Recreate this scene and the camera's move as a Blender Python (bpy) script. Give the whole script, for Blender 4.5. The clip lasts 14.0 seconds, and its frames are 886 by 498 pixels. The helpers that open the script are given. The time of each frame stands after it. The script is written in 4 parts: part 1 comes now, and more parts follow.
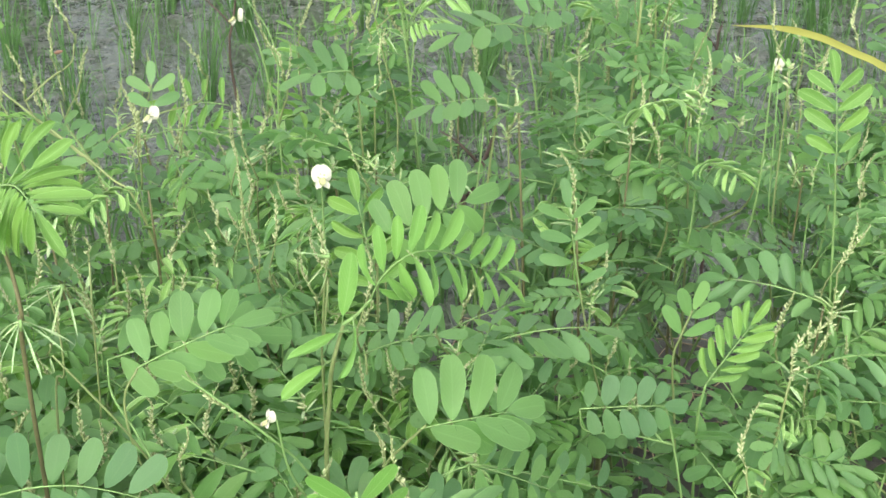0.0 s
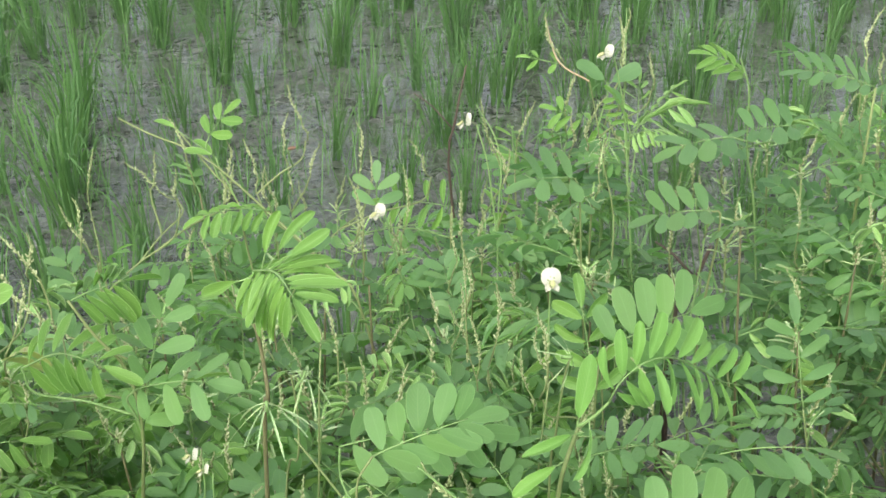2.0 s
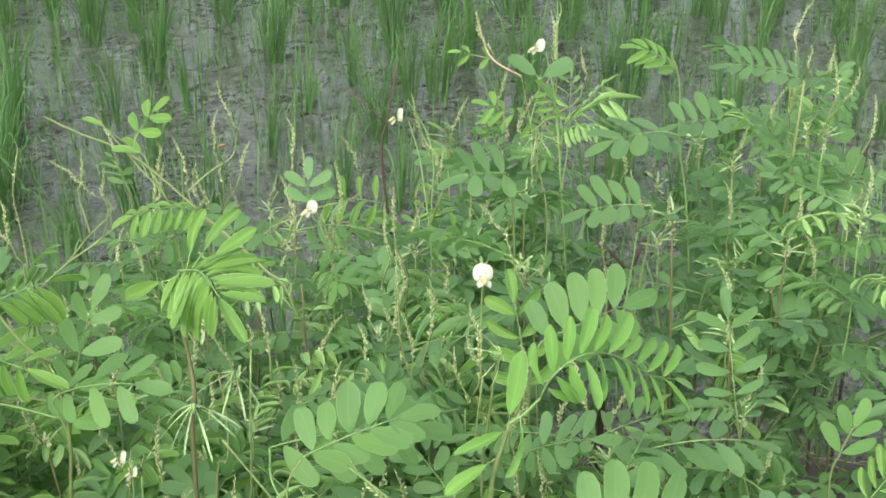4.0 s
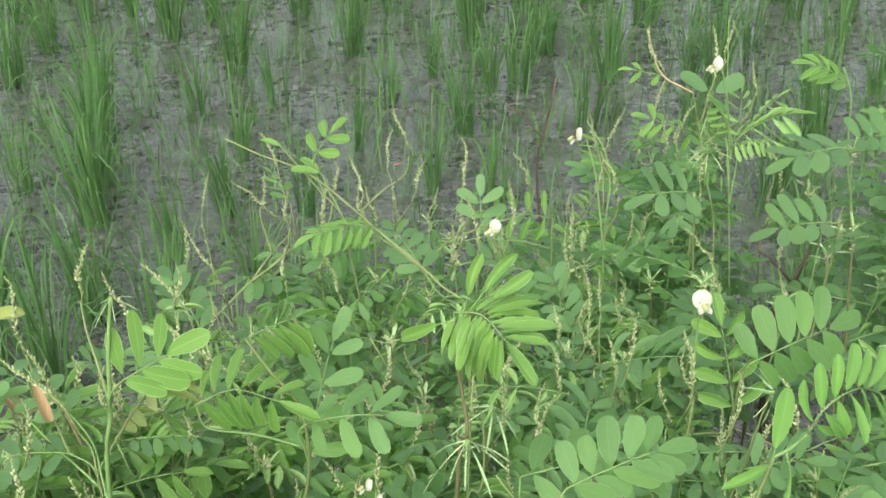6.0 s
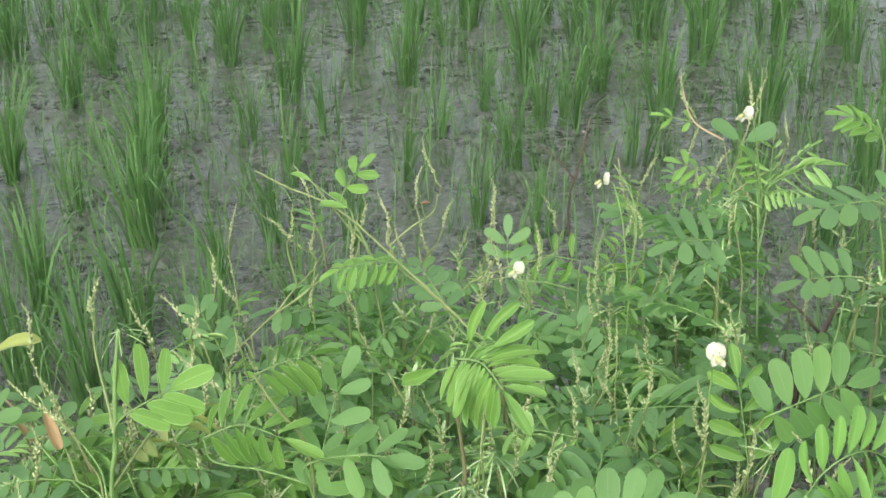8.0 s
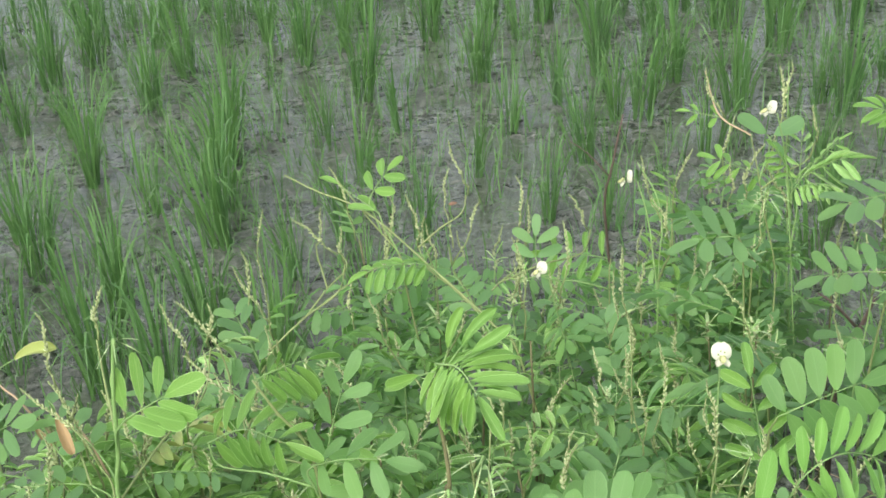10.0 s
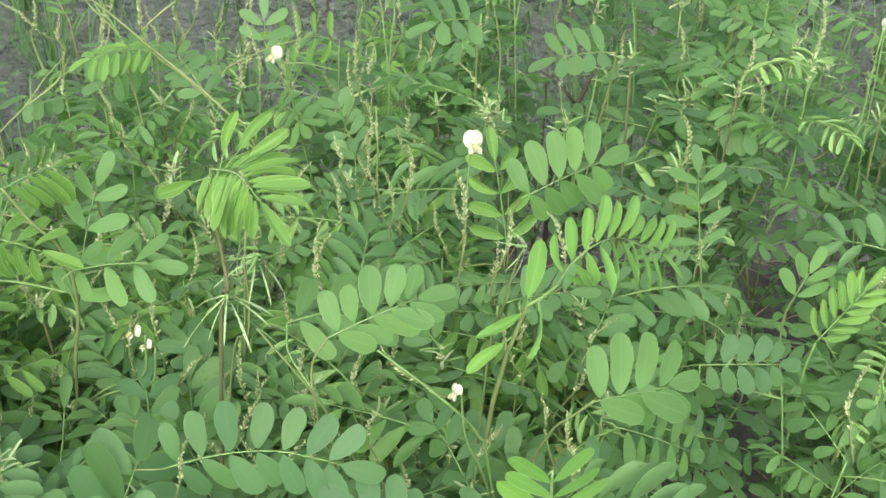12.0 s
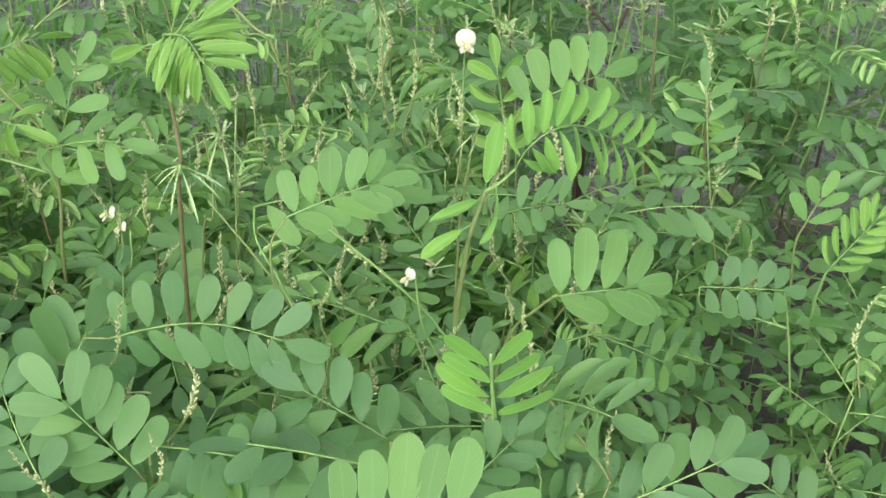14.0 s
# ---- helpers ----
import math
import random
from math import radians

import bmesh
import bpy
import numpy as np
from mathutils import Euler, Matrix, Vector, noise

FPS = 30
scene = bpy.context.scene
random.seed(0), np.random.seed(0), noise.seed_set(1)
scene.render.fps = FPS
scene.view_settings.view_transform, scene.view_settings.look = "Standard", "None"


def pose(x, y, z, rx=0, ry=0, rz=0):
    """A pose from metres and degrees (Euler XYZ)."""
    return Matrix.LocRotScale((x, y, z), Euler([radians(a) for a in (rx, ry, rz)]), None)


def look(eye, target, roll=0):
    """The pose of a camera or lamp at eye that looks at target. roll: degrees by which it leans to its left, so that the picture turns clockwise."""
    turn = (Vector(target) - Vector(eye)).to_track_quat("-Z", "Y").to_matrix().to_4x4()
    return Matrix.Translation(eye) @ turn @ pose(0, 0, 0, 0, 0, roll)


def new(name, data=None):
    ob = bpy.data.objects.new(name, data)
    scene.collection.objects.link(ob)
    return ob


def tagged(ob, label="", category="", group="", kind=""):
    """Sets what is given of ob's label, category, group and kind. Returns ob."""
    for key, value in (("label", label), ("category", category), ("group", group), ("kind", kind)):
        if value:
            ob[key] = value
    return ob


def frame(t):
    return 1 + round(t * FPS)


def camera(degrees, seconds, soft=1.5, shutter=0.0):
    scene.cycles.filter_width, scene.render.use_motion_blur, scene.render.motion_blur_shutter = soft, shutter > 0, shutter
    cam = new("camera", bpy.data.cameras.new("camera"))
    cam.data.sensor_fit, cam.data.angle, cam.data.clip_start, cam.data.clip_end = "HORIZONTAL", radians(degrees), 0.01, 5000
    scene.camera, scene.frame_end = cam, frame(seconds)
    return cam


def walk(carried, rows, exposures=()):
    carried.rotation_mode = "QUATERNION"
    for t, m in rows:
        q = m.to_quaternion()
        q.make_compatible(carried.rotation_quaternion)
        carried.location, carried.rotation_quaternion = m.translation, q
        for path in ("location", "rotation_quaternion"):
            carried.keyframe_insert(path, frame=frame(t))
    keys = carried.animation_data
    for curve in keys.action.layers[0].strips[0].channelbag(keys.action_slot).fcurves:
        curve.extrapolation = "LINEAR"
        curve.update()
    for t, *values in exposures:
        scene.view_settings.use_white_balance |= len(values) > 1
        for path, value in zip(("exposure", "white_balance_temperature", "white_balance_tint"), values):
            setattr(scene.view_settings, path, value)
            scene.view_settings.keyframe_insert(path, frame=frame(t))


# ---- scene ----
cam = camera(35.99, 14.0, soft=1.6)
PATH = [
    (0, look((0.0990, 0.0238, 1.6787), (0.1993, 1.3062, 0.9071), -0.635)),
    (0.5, look((0.0876, 0.0281, 1.6757), (0.1163, 1.3302, 0.9316), -0.705)),
    (1, look((0.0631, 0.0250, 1.6857), (0.0233, 1.3417, 0.9684), -0.310)),
    (1.5, look((0.0661, 0.0182, 1.6833), (-0.0256, 1.3477, 0.9947), -1.783)),
    (2, look((0.0595, 0.0145, 1.6795), (-0.0292, 1.3570, 1.0163), -1.456)),
    (2.5, look((0.0704, 0.0125, 1.6823), (-0.0290, 1.3505, 1.0116), -2.137)),
    (2.7, look((0.0708, 0.0174, 1.6758), (0.0019, 1.3545, 0.9995), -2.283)),
    (4.8, look((0.0492, 0.0218, 1.6793), (0.0293, 1.3666, 1.0151), -0.771)),
    (5, look((0.0360, 0.0216, 1.6956), (0.0133, 1.3640, 1.0267), -0.661)),
    (5.5, look((-0.0084, 0.0186, 1.7202), (-0.0806, 1.3522, 1.0373), -1.243)),
    (6, look((-0.0646, 0.0134, 1.7223), (-0.1375, 1.3455, 1.0367), -2.395)),
    (6.5, look((-0.1060, 0.0102, 1.7150), (-0.1214, 1.3576, 1.0560), -2.001)),
    (7, look((-0.0435, 0.0234, 1.7166), (-0.0732, 1.3783, 1.0736), -1.011)),
    (7.5, look((-0.0623, 0.0246, 1.7249), (-0.0939, 1.3751, 1.0730), 0.497)),
    (7.7, look((-0.0527, 0.0174, 1.7279), (-0.1216, 1.3654, 1.0736), -0.088)),
    (9.8, look((0.0256, 0.0268, 1.7379), (-0.2249, 1.3516, 1.0805), -4.319)),
    (10, look((0.0344, 0.0226, 1.7384), (-0.2008, 1.3503, 1.0811), -4.413)),
    (10.5, look((0.0516, 0.0037, 1.7485), (-0.0668, 1.3380, 1.0733), -3.173)),
    (11, look((-0.0026, 0.0359, 1.7673), (0.0525, 1.3090, 0.9760), -2.033)),
    (11.5, look((0.0019, 0.0505, 1.7509), (0.0816, 1.2790, 0.8939), -1.838)),
    (12, look((-0.0248, 0.0359, 1.7586), (0.0909, 1.2384, 0.8694), 1.875)),
    (12.5, look((-0.0003, 0.0260, 1.7371), (0.1059, 1.2262, 0.8437), 0.587)),
    (13, look((0.0368, 0.0225, 1.7243), (0.1239, 1.2189, 0.8237), 0.492)),
    (13.5, look((0.0566, 0.0150, 1.7110), (0.1037, 1.2129, 0.8095), -0.502)),
    (14, look((0.0708, 0.0109, 1.6997), (0.0635, 1.2067, 0.7941), 0.913)),
]
walk(cam, PATH, [(0, 1.61), (1, 1.50), (5, 1.40), (7.5, 1.37), (10, 1.45), (11.5, 1.50), (12.5, 1.42), (14, 1.45)])

# ---- sky, sun and exposure ----
world = bpy.data.worlds.new("overcast_sky")
scene.world = world
world.use_nodes = True
wn = world.node_tree
sky = wn.nodes.new("ShaderNodeTexSky")
sky.sky_type, sky.sun_disc = "NISHITA", False
sky.sun_elevation, sky.sun_rotation = radians(44), radians(194)
sky.air_density, sky.dust_density, sky.ozone_density = 1.0, 6.0, 1.0
veil = wn.nodes.new("ShaderNodeHueSaturation")
veil.inputs["Saturation"].default_value = 0.35
wn.links.new(sky.outputs[0], veil.inputs["Color"])
wn.links.new(veil.outputs[0], wn.nodes["Background"].inputs["Color"])
wn.nodes["Background"].inputs["Strength"].default_value = 0.15

sun_lamp = bpy.data.lights.new("sun", "SUN")
sun_lamp.energy, sun_lamp.angle, sun_lamp.color = 0.85, radians(90), (1.0, 0.97, 0.92)
sun = new("sun", sun_lamp)
sun.matrix_world = look((0, 0, 10), (0.5, 2.0, 8.0))


# ---- materials ----
def shader(name):
    m = bpy.data.materials.new(name)
    m.use_nodes = True
    nt = m.node_tree
    return m, nt, nt.nodes["Principled BSDF"], nt.nodes["Material Output"]


def node(nt, kind, **sockets):
    n = nt.nodes.new(kind)
    for key, value in sockets.items():
        n.inputs[key.replace("_", " ")].default_value = value
    return n


def ramp(nt, source, stops):
    n = nt.nodes.new("ShaderNodeValToRGB")
    e = n.color_ramp.elements
    while len(e) < len(stops):
        e.new(0.5)
    for el, (p, c) in zip(e, stops):
        el.position, el.color = p, (*c, 1)
    nt.links.new(source, n.inputs[0])
    return n.outputs[0]


def mixed(nt, fac, a, b, how="MIX"):
    n = nt.nodes.new("ShaderNodeMixRGB")
    n.blend_type = how
    for sock, v in zip(n.inputs, (fac, a, b)):
        if isinstance(v, (int, float)):
            sock.default_value = v
        elif isinstance(v, tuple):
            sock.default_value = (*v, 1)
        else:
            nt.links.new(v, sock)
    return n.outputs[0]


def maths(nt, how, a, b=0.0):
    n = nt.nodes.new("ShaderNodeMath")
    n.operation = how
    for sock, v in zip(n.inputs, (a, b)):
        if isinstance(v, (int, float)):
            sock.default_value = v
        else:
            nt.links.new(v, sock)
    return n.outputs[0]


def bumped(nt, bsdf, height, strength, distance):
    b = node(nt, "ShaderNodeBump", Strength=strength, Distance=distance)
    nt.links.new(height, b.inputs["Height"])
    nt.links.new(b.outputs[0], bsdf.inputs["Normal"])
    return b.outputs[0]


def leaf_material(name, dark, light, vein, rough=0.42, through_light=0.3, vein_strength=0.45, spots=None):
    """Leaf skin: per-leaf tint, paler midrib and slanting side veins, pale margin with edge glints painted in, fine
    hairs, soft translucency.
    """
    m, nt, bsdf, out = shader(name)
    oi = nt.nodes.new("ShaderNodeObjectInfo")
    geo = nt.nodes.new("ShaderNodeNewGeometry")
    rnd = maths(nt, "FRACT", maths(nt, "ADD", oi.outputs["Random"], maths(nt, "MULTIPLY", geo.outputs["Random Per Island"], 0.6)))
    tex = nt.nodes.new("ShaderNodeTexCoord")
    blotch = node(nt, "ShaderNodeTexNoise", Scale=60.0, Detail=3.0)
    nt.links.new(tex.outputs["Object"], blotch.inputs["Vector"])
    shade = maths(nt, "ADD", maths(nt, "MULTIPLY", rnd, 0.75), maths(nt, "MULTIPLY", blotch.outputs["Fac"], 0.35))
    col = ramp(nt, shade, [(0.1, dark), (0.95, light)])
    drift = maths(nt, "FRACT", maths(nt, "MULTIPLY", rnd, 7.31))
    col = mixed(nt, ramp(nt, drift, [(0.55, (0, 0, 0)), (1.0, (0.55, 0.55, 0.55))]), col, tuple(min(1.0, c * k) for c, k in zip(light, (1.10, 1.06, 0.78))))
    uv = nt.nodes.new("ShaderNodeUVMap")
    sep = nt.nodes.new("ShaderNodeSeparateXYZ")
    nt.links.new(uv.outputs[0], sep.inputs[0])
    across = maths(nt, "ABSOLUTE", maths(nt, "SUBTRACT", sep.outputs["X"], 0.5))
    mid = maths(nt, "MULTIPLY", maths(nt, "LESS_THAN", across, 0.028), 0.6)
    side = maths(nt, "SINE", maths(nt, "MULTIPLY", maths(nt, "SUBTRACT", sep.outputs["Y"], maths(nt, "MULTIPLY", across, 0.7)), 62.0))
    side = maths(nt, "MULTIPLY", maths(nt, "GREATER_THAN", side, 0.8), 0.35)
    # pale leaf margin, strengthened to paint silvery glints along the edges
    rim_glint = maths(nt, "MULTIPLY", maths(nt, "GREATER_THAN", across, 0.465), 1.6)
    veins = maths(nt, "MULTIPLY", maths(nt, "MAXIMUM", maths(nt, "MAXIMUM", mid, side), rim_glint), vein_strength)
    col = mixed(nt, veins, col, vein)
    if spots:
        fleck = node(nt, "ShaderNodeTexNoise", Scale=190.0, Detail=4.0)
        nt.links.new(tex.outputs["Object"], fleck.inputs["Vector"])
        col = mixed(nt, ramp(nt, fleck.outputs["Fac"], [(0.60, (0, 0, 0)), (0.70, (1, 1, 1))]), col, spots)
    nt.links.new(col, bsdf.inputs["Base Color"])
    bsdf.inputs["Roughness"].default_value = rough
    bsdf.inputs["Specular IOR Level"].default_value = 0.26
    bsdf.inputs["Sheen Weight"].default_value = 0.1
    fuzz = node(nt, "ShaderNodeTexNoise", Scale=900.0, Detail=2.0)
    nt.links.new(tex.outputs["Object"], fuzz.inputs["Vector"])
    bumped(nt, bsdf, maths(nt, "ADD", veins, maths(nt, "MULTIPLY", fuzz.outputs["Fac"], 0.4)), 0.35, 0.0006)
    tr = nt.nodes.new("ShaderNodeBsdfTranslucent")
    nt.links.new(mixed(nt, 1.0, col, (1.40, 1.65, 0.90), "MULTIPLY"), tr.inputs["Color"])
    mix = nt.nodes.new("ShaderNodeMixShader")
    mix.inputs[0].default_value = through_light
    nt.links.new(bsdf.outputs[0], mix.inputs[1])
    nt.links.new(tr.outputs[0], mix.inputs[2])
    nt.links.new(mix.outputs[0], out.inputs["Surface"])
    return m


def stalk_material(name, a, b, rough=0.65, scale=120.0):
    m, nt, bsdf, out = shader(name)
    tex = nt.nodes.new("ShaderNodeTexCoord")
    n1 = node(nt, "ShaderNodeTexNoise", Scale=scale, Detail=3.0)
    n2 = node(nt, "ShaderNodeTexNoise", Scale=9.0, Detail=2.0)
    oi = nt.nodes.new("ShaderNodeObjectInfo")
    geo = nt.nodes.new("ShaderNodeNewGeometry")
    for n in (n1, n2):
        nt.links.new(tex.outputs["Object"], n.inputs["Vector"])
    f = maths(nt, "ADD", maths(nt, "MULTIPLY", n1.outputs["Fac"], 0.4), maths(nt, "MULTIPLY", n2.outputs["Fac"], 0.35))
    f = maths(nt, "ADD", f, maths(nt, "MULTIPLY", maths(nt, "ADD", oi.outputs["Random"], geo.outputs["Random Per Island"]), 0.2))
    nt.links.new(ramp(nt, f, [(0.25, a), (0.8, b)]), bsdf.inputs["Base Color"])
    bsdf.inputs["Roughness"].default_value = rough
    bsdf.inputs["Specular IOR Level"].default_value = 0.3
    bumped(nt, bsdf, n1.outputs["Fac"], 0.5, 0.0008)
    return m


LEAF = {
    "mature": leaf_material("mature_leaf", (0.102, 0.202, 0.086), (0.146, 0.270, 0.118), (0.20, 0.33, 0.14), through_light=0.58, vein_strength=0.25, spots=(0.11, 0.22, 0.075)),
    # blue-green mature leaf, darkened so that its colour also carries shade
    "deep": leaf_material("shaded_deep_green_leaf", (0.073, 0.160, 0.069), (0.111, 0.218, 0.097), (0.15, 0.27, 0.12), through_light=0.56, vein_strength=0.25, spots=(0.08, 0.17, 0.06)),
    "mid": leaf_material("fresh_green_leaf", (0.104, 0.212, 0.070), (0.142, 0.272, 0.098), (0.22, 0.36, 0.15), through_light=0.56, vein_strength=0.3),
    "young": leaf_material("young_leaf", (0.080, 0.180, 0.034), (0.118, 0.238, 0.050), (0.27, 0.42, 0.16), 0.48, 0.4, 0.5),
    "bright": leaf_material("fresh_shoot_leaf", (0.090, 0.212, 0.040), (0.130, 0.272, 0.062), (0.26, 0.42, 0.17), 0.48, 0.4, 0.3),
    "pale": leaf_material("pale_folded_leaf", (0.125, 0.250, 0.066), (0.190, 0.335, 0.110), (0.42, 0.53, 0.28), 0.6, 0.35, 0.8),
    "closed": leaf_material("silky_closed_leaf", (0.170, 0.290, 0.110), (0.290, 0.400, 0.200), (0.60, 0.66, 0.48), 0.7, 0.25, 0.9),
    "dry": leaf_material("dry_brown_leaf", (0.16, 0.10, 0.06), (0.34, 0.24, 0.15), (0.40, 0.30, 0.20), 0.75, 0.25, spots=(0.12, 0.08, 0.05)),
    "yellowed": leaf_material("yellowed_leaf", (0.13, 0.20, 0.05), (0.22, 0.27, 0.09), (0.32, 0.34, 0.16), 0.6, 0.3, spots=(0.18, 0.15, 0.06)),
}
STALK = {
    "stem": stalk_material("hairy_green_stem", (0.075, 0.115, 0.038), (0.165, 0.205, 0.080)),
    "green": stalk_material("green_stem", (0.075, 0.155, 0.040), (0.165, 0.265, 0.095)),
    "brown": stalk_material("brown_stem", (0.058, 0.056, 0.026), (0.13, 0.13, 0.058)),
    "pink": stalk_material("reddish_stem", (0.20, 0.13, 0.09), (0.33, 0.27, 0.17)),
    "dead": stalk_material("dead_twig", (0.025, 0.018, 0.014), (0.075, 0.055, 0.045)),
    "straw": stalk_material("dry_straw", (0.16, 0.11, 0.06), (0.36, 0.28, 0.17)),
    "bud": stalk_material("pale_flower_bud", (0.17, 0.22, 0.09), (0.36, 0.40, 0.22), 0.6, 400.0),
}
PETAL = stalk_material("cream_white_petal", (0.29, 0.31, 0.23), (0.41, 0.42, 0.34), 0.7, 60.0)
# pale yellow keel, darkened to paint the shade in the flower's centre
KEEL_PETAL = stalk_material("shaded_pale_yellow_keel", (0.24, 0.27, 0.11), (0.36, 0.38, 0.19), 0.6, 60.0)
WITHERED = stalk_material("withered_red_flower", (0.060, 0.030, 0.020), (0.14, 0.085, 0.055), 0.7, 300.0)
RICE = leaf_material("rice_blade", (0.033, 0.090, 0.027), (0.080, 0.170, 0.055), (0.15, 0.25, 0.10), 0.5, 0.4, 0.25)
GRASS_DRY = stalk_material("yellow_grass_blade", (0.20, 0.21, 0.05), (0.32, 0.33, 0.09), 0.5, 40.0)


def mud_material():
    """Wet grey paddy mud: lumps, hollows shaded and tops given sky sheen by colour, glossy films of standing water."""
    m, nt, bsdf, out = shader("wet_paddy_mud")
    tex = nt.nodes.new("ShaderNodeTexCoord")
    pos = tex.outputs["Object"]
    big = node(nt, "ShaderNodeTexNoise", Scale=3.2, Detail=5.0, Roughness=0.6)
    mid = node(nt, "ShaderNodeTexNoise", Scale=22.0, Detail=6.0, Roughness=0.65)
    fine = node(nt, "ShaderNodeTexNoise", Scale=58.0, Detail=5.0, Roughness=0.7)
    for n in (big, mid, fine):
        nt.links.new(pos, n.inputs["Vector"])
    f = maths(nt, "ADD", maths(nt, "MULTIPLY", mid.outputs["Fac"], 0.40), maths(nt, "MULTIPLY", fine.outputs["Fac"], 0.60))
    # mud tones, stretched to paint shade in hollows and sky reflection on high spots
    col = ramp(nt, f, [(0.41, (0.015, 0.019, 0.013)), (0.465, (0.036, 0.043, 0.032)), (0.53, (0.064, 0.071, 0.057)), (0.60, (0.146, 0.150, 0.134))])
    algae = ramp(nt, big.outputs["Fac"], [(0.48, (0, 0, 0)), (0.68, (0.5, 0.5, 0.5))])
    col = mixed(nt, algae, col, (0.045, 0.072, 0.034))
    nt.links.new(col, bsdf.inputs["Base Color"])
    wet = ramp(nt, maths(nt, "ADD", maths(nt, "MULTIPLY", big.outputs["Fac"], 0.5), maths(nt, "MULTIPLY", mid.outputs["Fac"], 0.5)), [(0.42, (0.16, 0.16, 0.16)), (0.58, (0.62, 0.62, 0.62))])
    nt.links.new(wet, bsdf.inputs["Roughness"])
    bsdf.inputs["Specular IOR Level"].default_value = 0.5
    bumped(nt, bsdf, f, 0.85, 0.020)
    return m


def soil_material():
    m, nt, bsdf, out = shader("dark_bank_soil")
    tex = nt.nodes.new("ShaderNodeTexCoord")
    a = node(nt, "ShaderNodeTexNoise", Scale=14.0, Detail=6.0, Roughness=0.65)
    b = node(nt, "ShaderNodeTexNoise", Scale=95.0, Detail=4.0, Roughness=0.7)
    for n in (a, b):
        nt.links.new(tex.outputs["Object"], n.inputs["Vector"])
    f = maths(nt, "ADD", maths(nt, "MULTIPLY", a.outputs["Fac"], 0.6), maths(nt, "MULTIPLY", b.outputs["Fac"], 0.4))
    nt.links.new(ramp(nt, f, [(0.35, (0.020, 0.020, 0.013)), (0.55, (0.050, 0.048, 0.033)), (0.72, (0.115, 0.105, 0.075))]), bsdf.inputs["Base Color"])
    bsdf.inputs["Roughness"].default_value = 0.9
    bumped(nt, bsdf, f, 0.9, 0.015)
    return m


MUD, SOIL = mud_material(), soil_material()


# ---- mesh helpers ----
def mesh_of(name, verts, faces, mats, uvs=None, face_mats=None, smooth=True):
    me = bpy.data.meshes.new(name)
    me.from_pydata([tuple(float(c) for c in v) for v in verts], [], faces)
    for m in mats if isinstance(mats, (list, tuple)) else [mats]:
        me.materials.append(m)
    if uvs is not None:
        layer = me.uv_layers.new(name="UVMap")
        flat = np.array([uvs[i] for f in faces for i in f], dtype=np.float32)
        layer.data.foreach_set("uv", flat.ravel())
    if face_mats is not None:
        me.polygons.foreach_set("material_index", face_mats)
    me.polygons.foreach_set("use_smooth", [smooth] * len(me.polygons))
    me.update()
    return me


def part(name, me, parent, m=None, label=""):
    ob = new(name, me)
    ob.parent = parent
    if m is not None:
        ob.matrix_basis = m
    return tagged(ob, label)


def unit(v):
    v = np.asarray(v, float)
    return v / (np.linalg.norm(v) + 1e-9)


def axes(y, z):
    """Columns x, y, z of a basis whose y axis is y and whose z leans to z."""
    y = unit(y)
    x = unit(np.cross(y, z))
    return np.stack([x, y, np.cross(x, y)], 1)


def matrix(rot, loc, s=1.0):
    m = np.eye(4)
    m[:3, :3] = rot * s
    m[:3, 3] = loc
    return Matrix(m.tolist())


def smooth_line(pts, n):
    """A Catmull-Rom line through pts, n points."""
    p = np.array(pts, float)
    if len(p) == 2:
        return p[0] + (p[1] - p[0]) * np.linspace(0, 1, n)[:, None]
    q = np.vstack([2 * p[0] - p[1], p, 2 * p[-1] - p[-2]])
    out = []
    for t in np.linspace(0, len(p) - 1 - 1e-6, n):
        i, f = int(t), t - int(t)
        a, b, c, d = q[i], q[i + 1], q[i + 2], q[i + 3]
        out.append(0.5 * (2 * b + (c - a) * f + (2 * a - 5 * b + 4 * c - d) * f * f + (3 * b - a - 3 * c + d) * f ** 3))
    return np.array(out)


def tube(line, r0, r1, sides=5):
    """Vertices and faces of a tapered tube along a line."""
    verts, faces = [], []
    n = len(line)
    tang = np.gradient(line, axis=0)
    for i in range(n):
        t = unit(tang[i])
        a = unit(np.cross(t, (0.31, 0.2, 0.93)))
        b = np.cross(t, a)
        r = r0 + (r1 - r0) * i / (n - 1)
        for k in range(sides):
            w = 2 * math.pi * k / sides
            verts.append(line[i] + r * (math.cos(w) * a + math.sin(w) * b))
    for i in range(n - 1):
        for k in range(sides):
            k2 = (k + 1) % sides
            faces.append((i * sides + k, i * sides + k2, (i + 1) * sides + k2, (i + 1) * sides + k))
    faces.append(tuple(range(sides))[::-1])
    faces.append(tuple((n - 1) * sides + k for k in range(sides)))
    return verts, faces


class Heap:
    """Collects pieces of geometry for one mesh."""

    def __init__(self):
        self.v, self.f, self.uv, self.mi = [], [], [], []

    def add(self, verts, faces, mi=0, uvs=None):
        o = len(self.v)
        self.v.extend(verts)
        self.f.extend(tuple(i + o for i in f) for f in faces)
        self.uv.extend(uvs if uvs is not None else [(0.2, 0.5)] * len(verts))
        self.mi.extend([mi] * len(faces))

    def mesh(self, name, mats):
        return mesh_of(name, self.v, self.f, mats, self.uv, self.mi)


# ---- leaflets and leaves ----
ROWS = (0.0, 0.05, 0.16, 0.34, 0.55, 0.76, 0.90, 0.97, 1.0)
ROWS_LIGHT = (0.0, 0.12, 0.34, 0.60, 0.84, 0.96, 1.0)


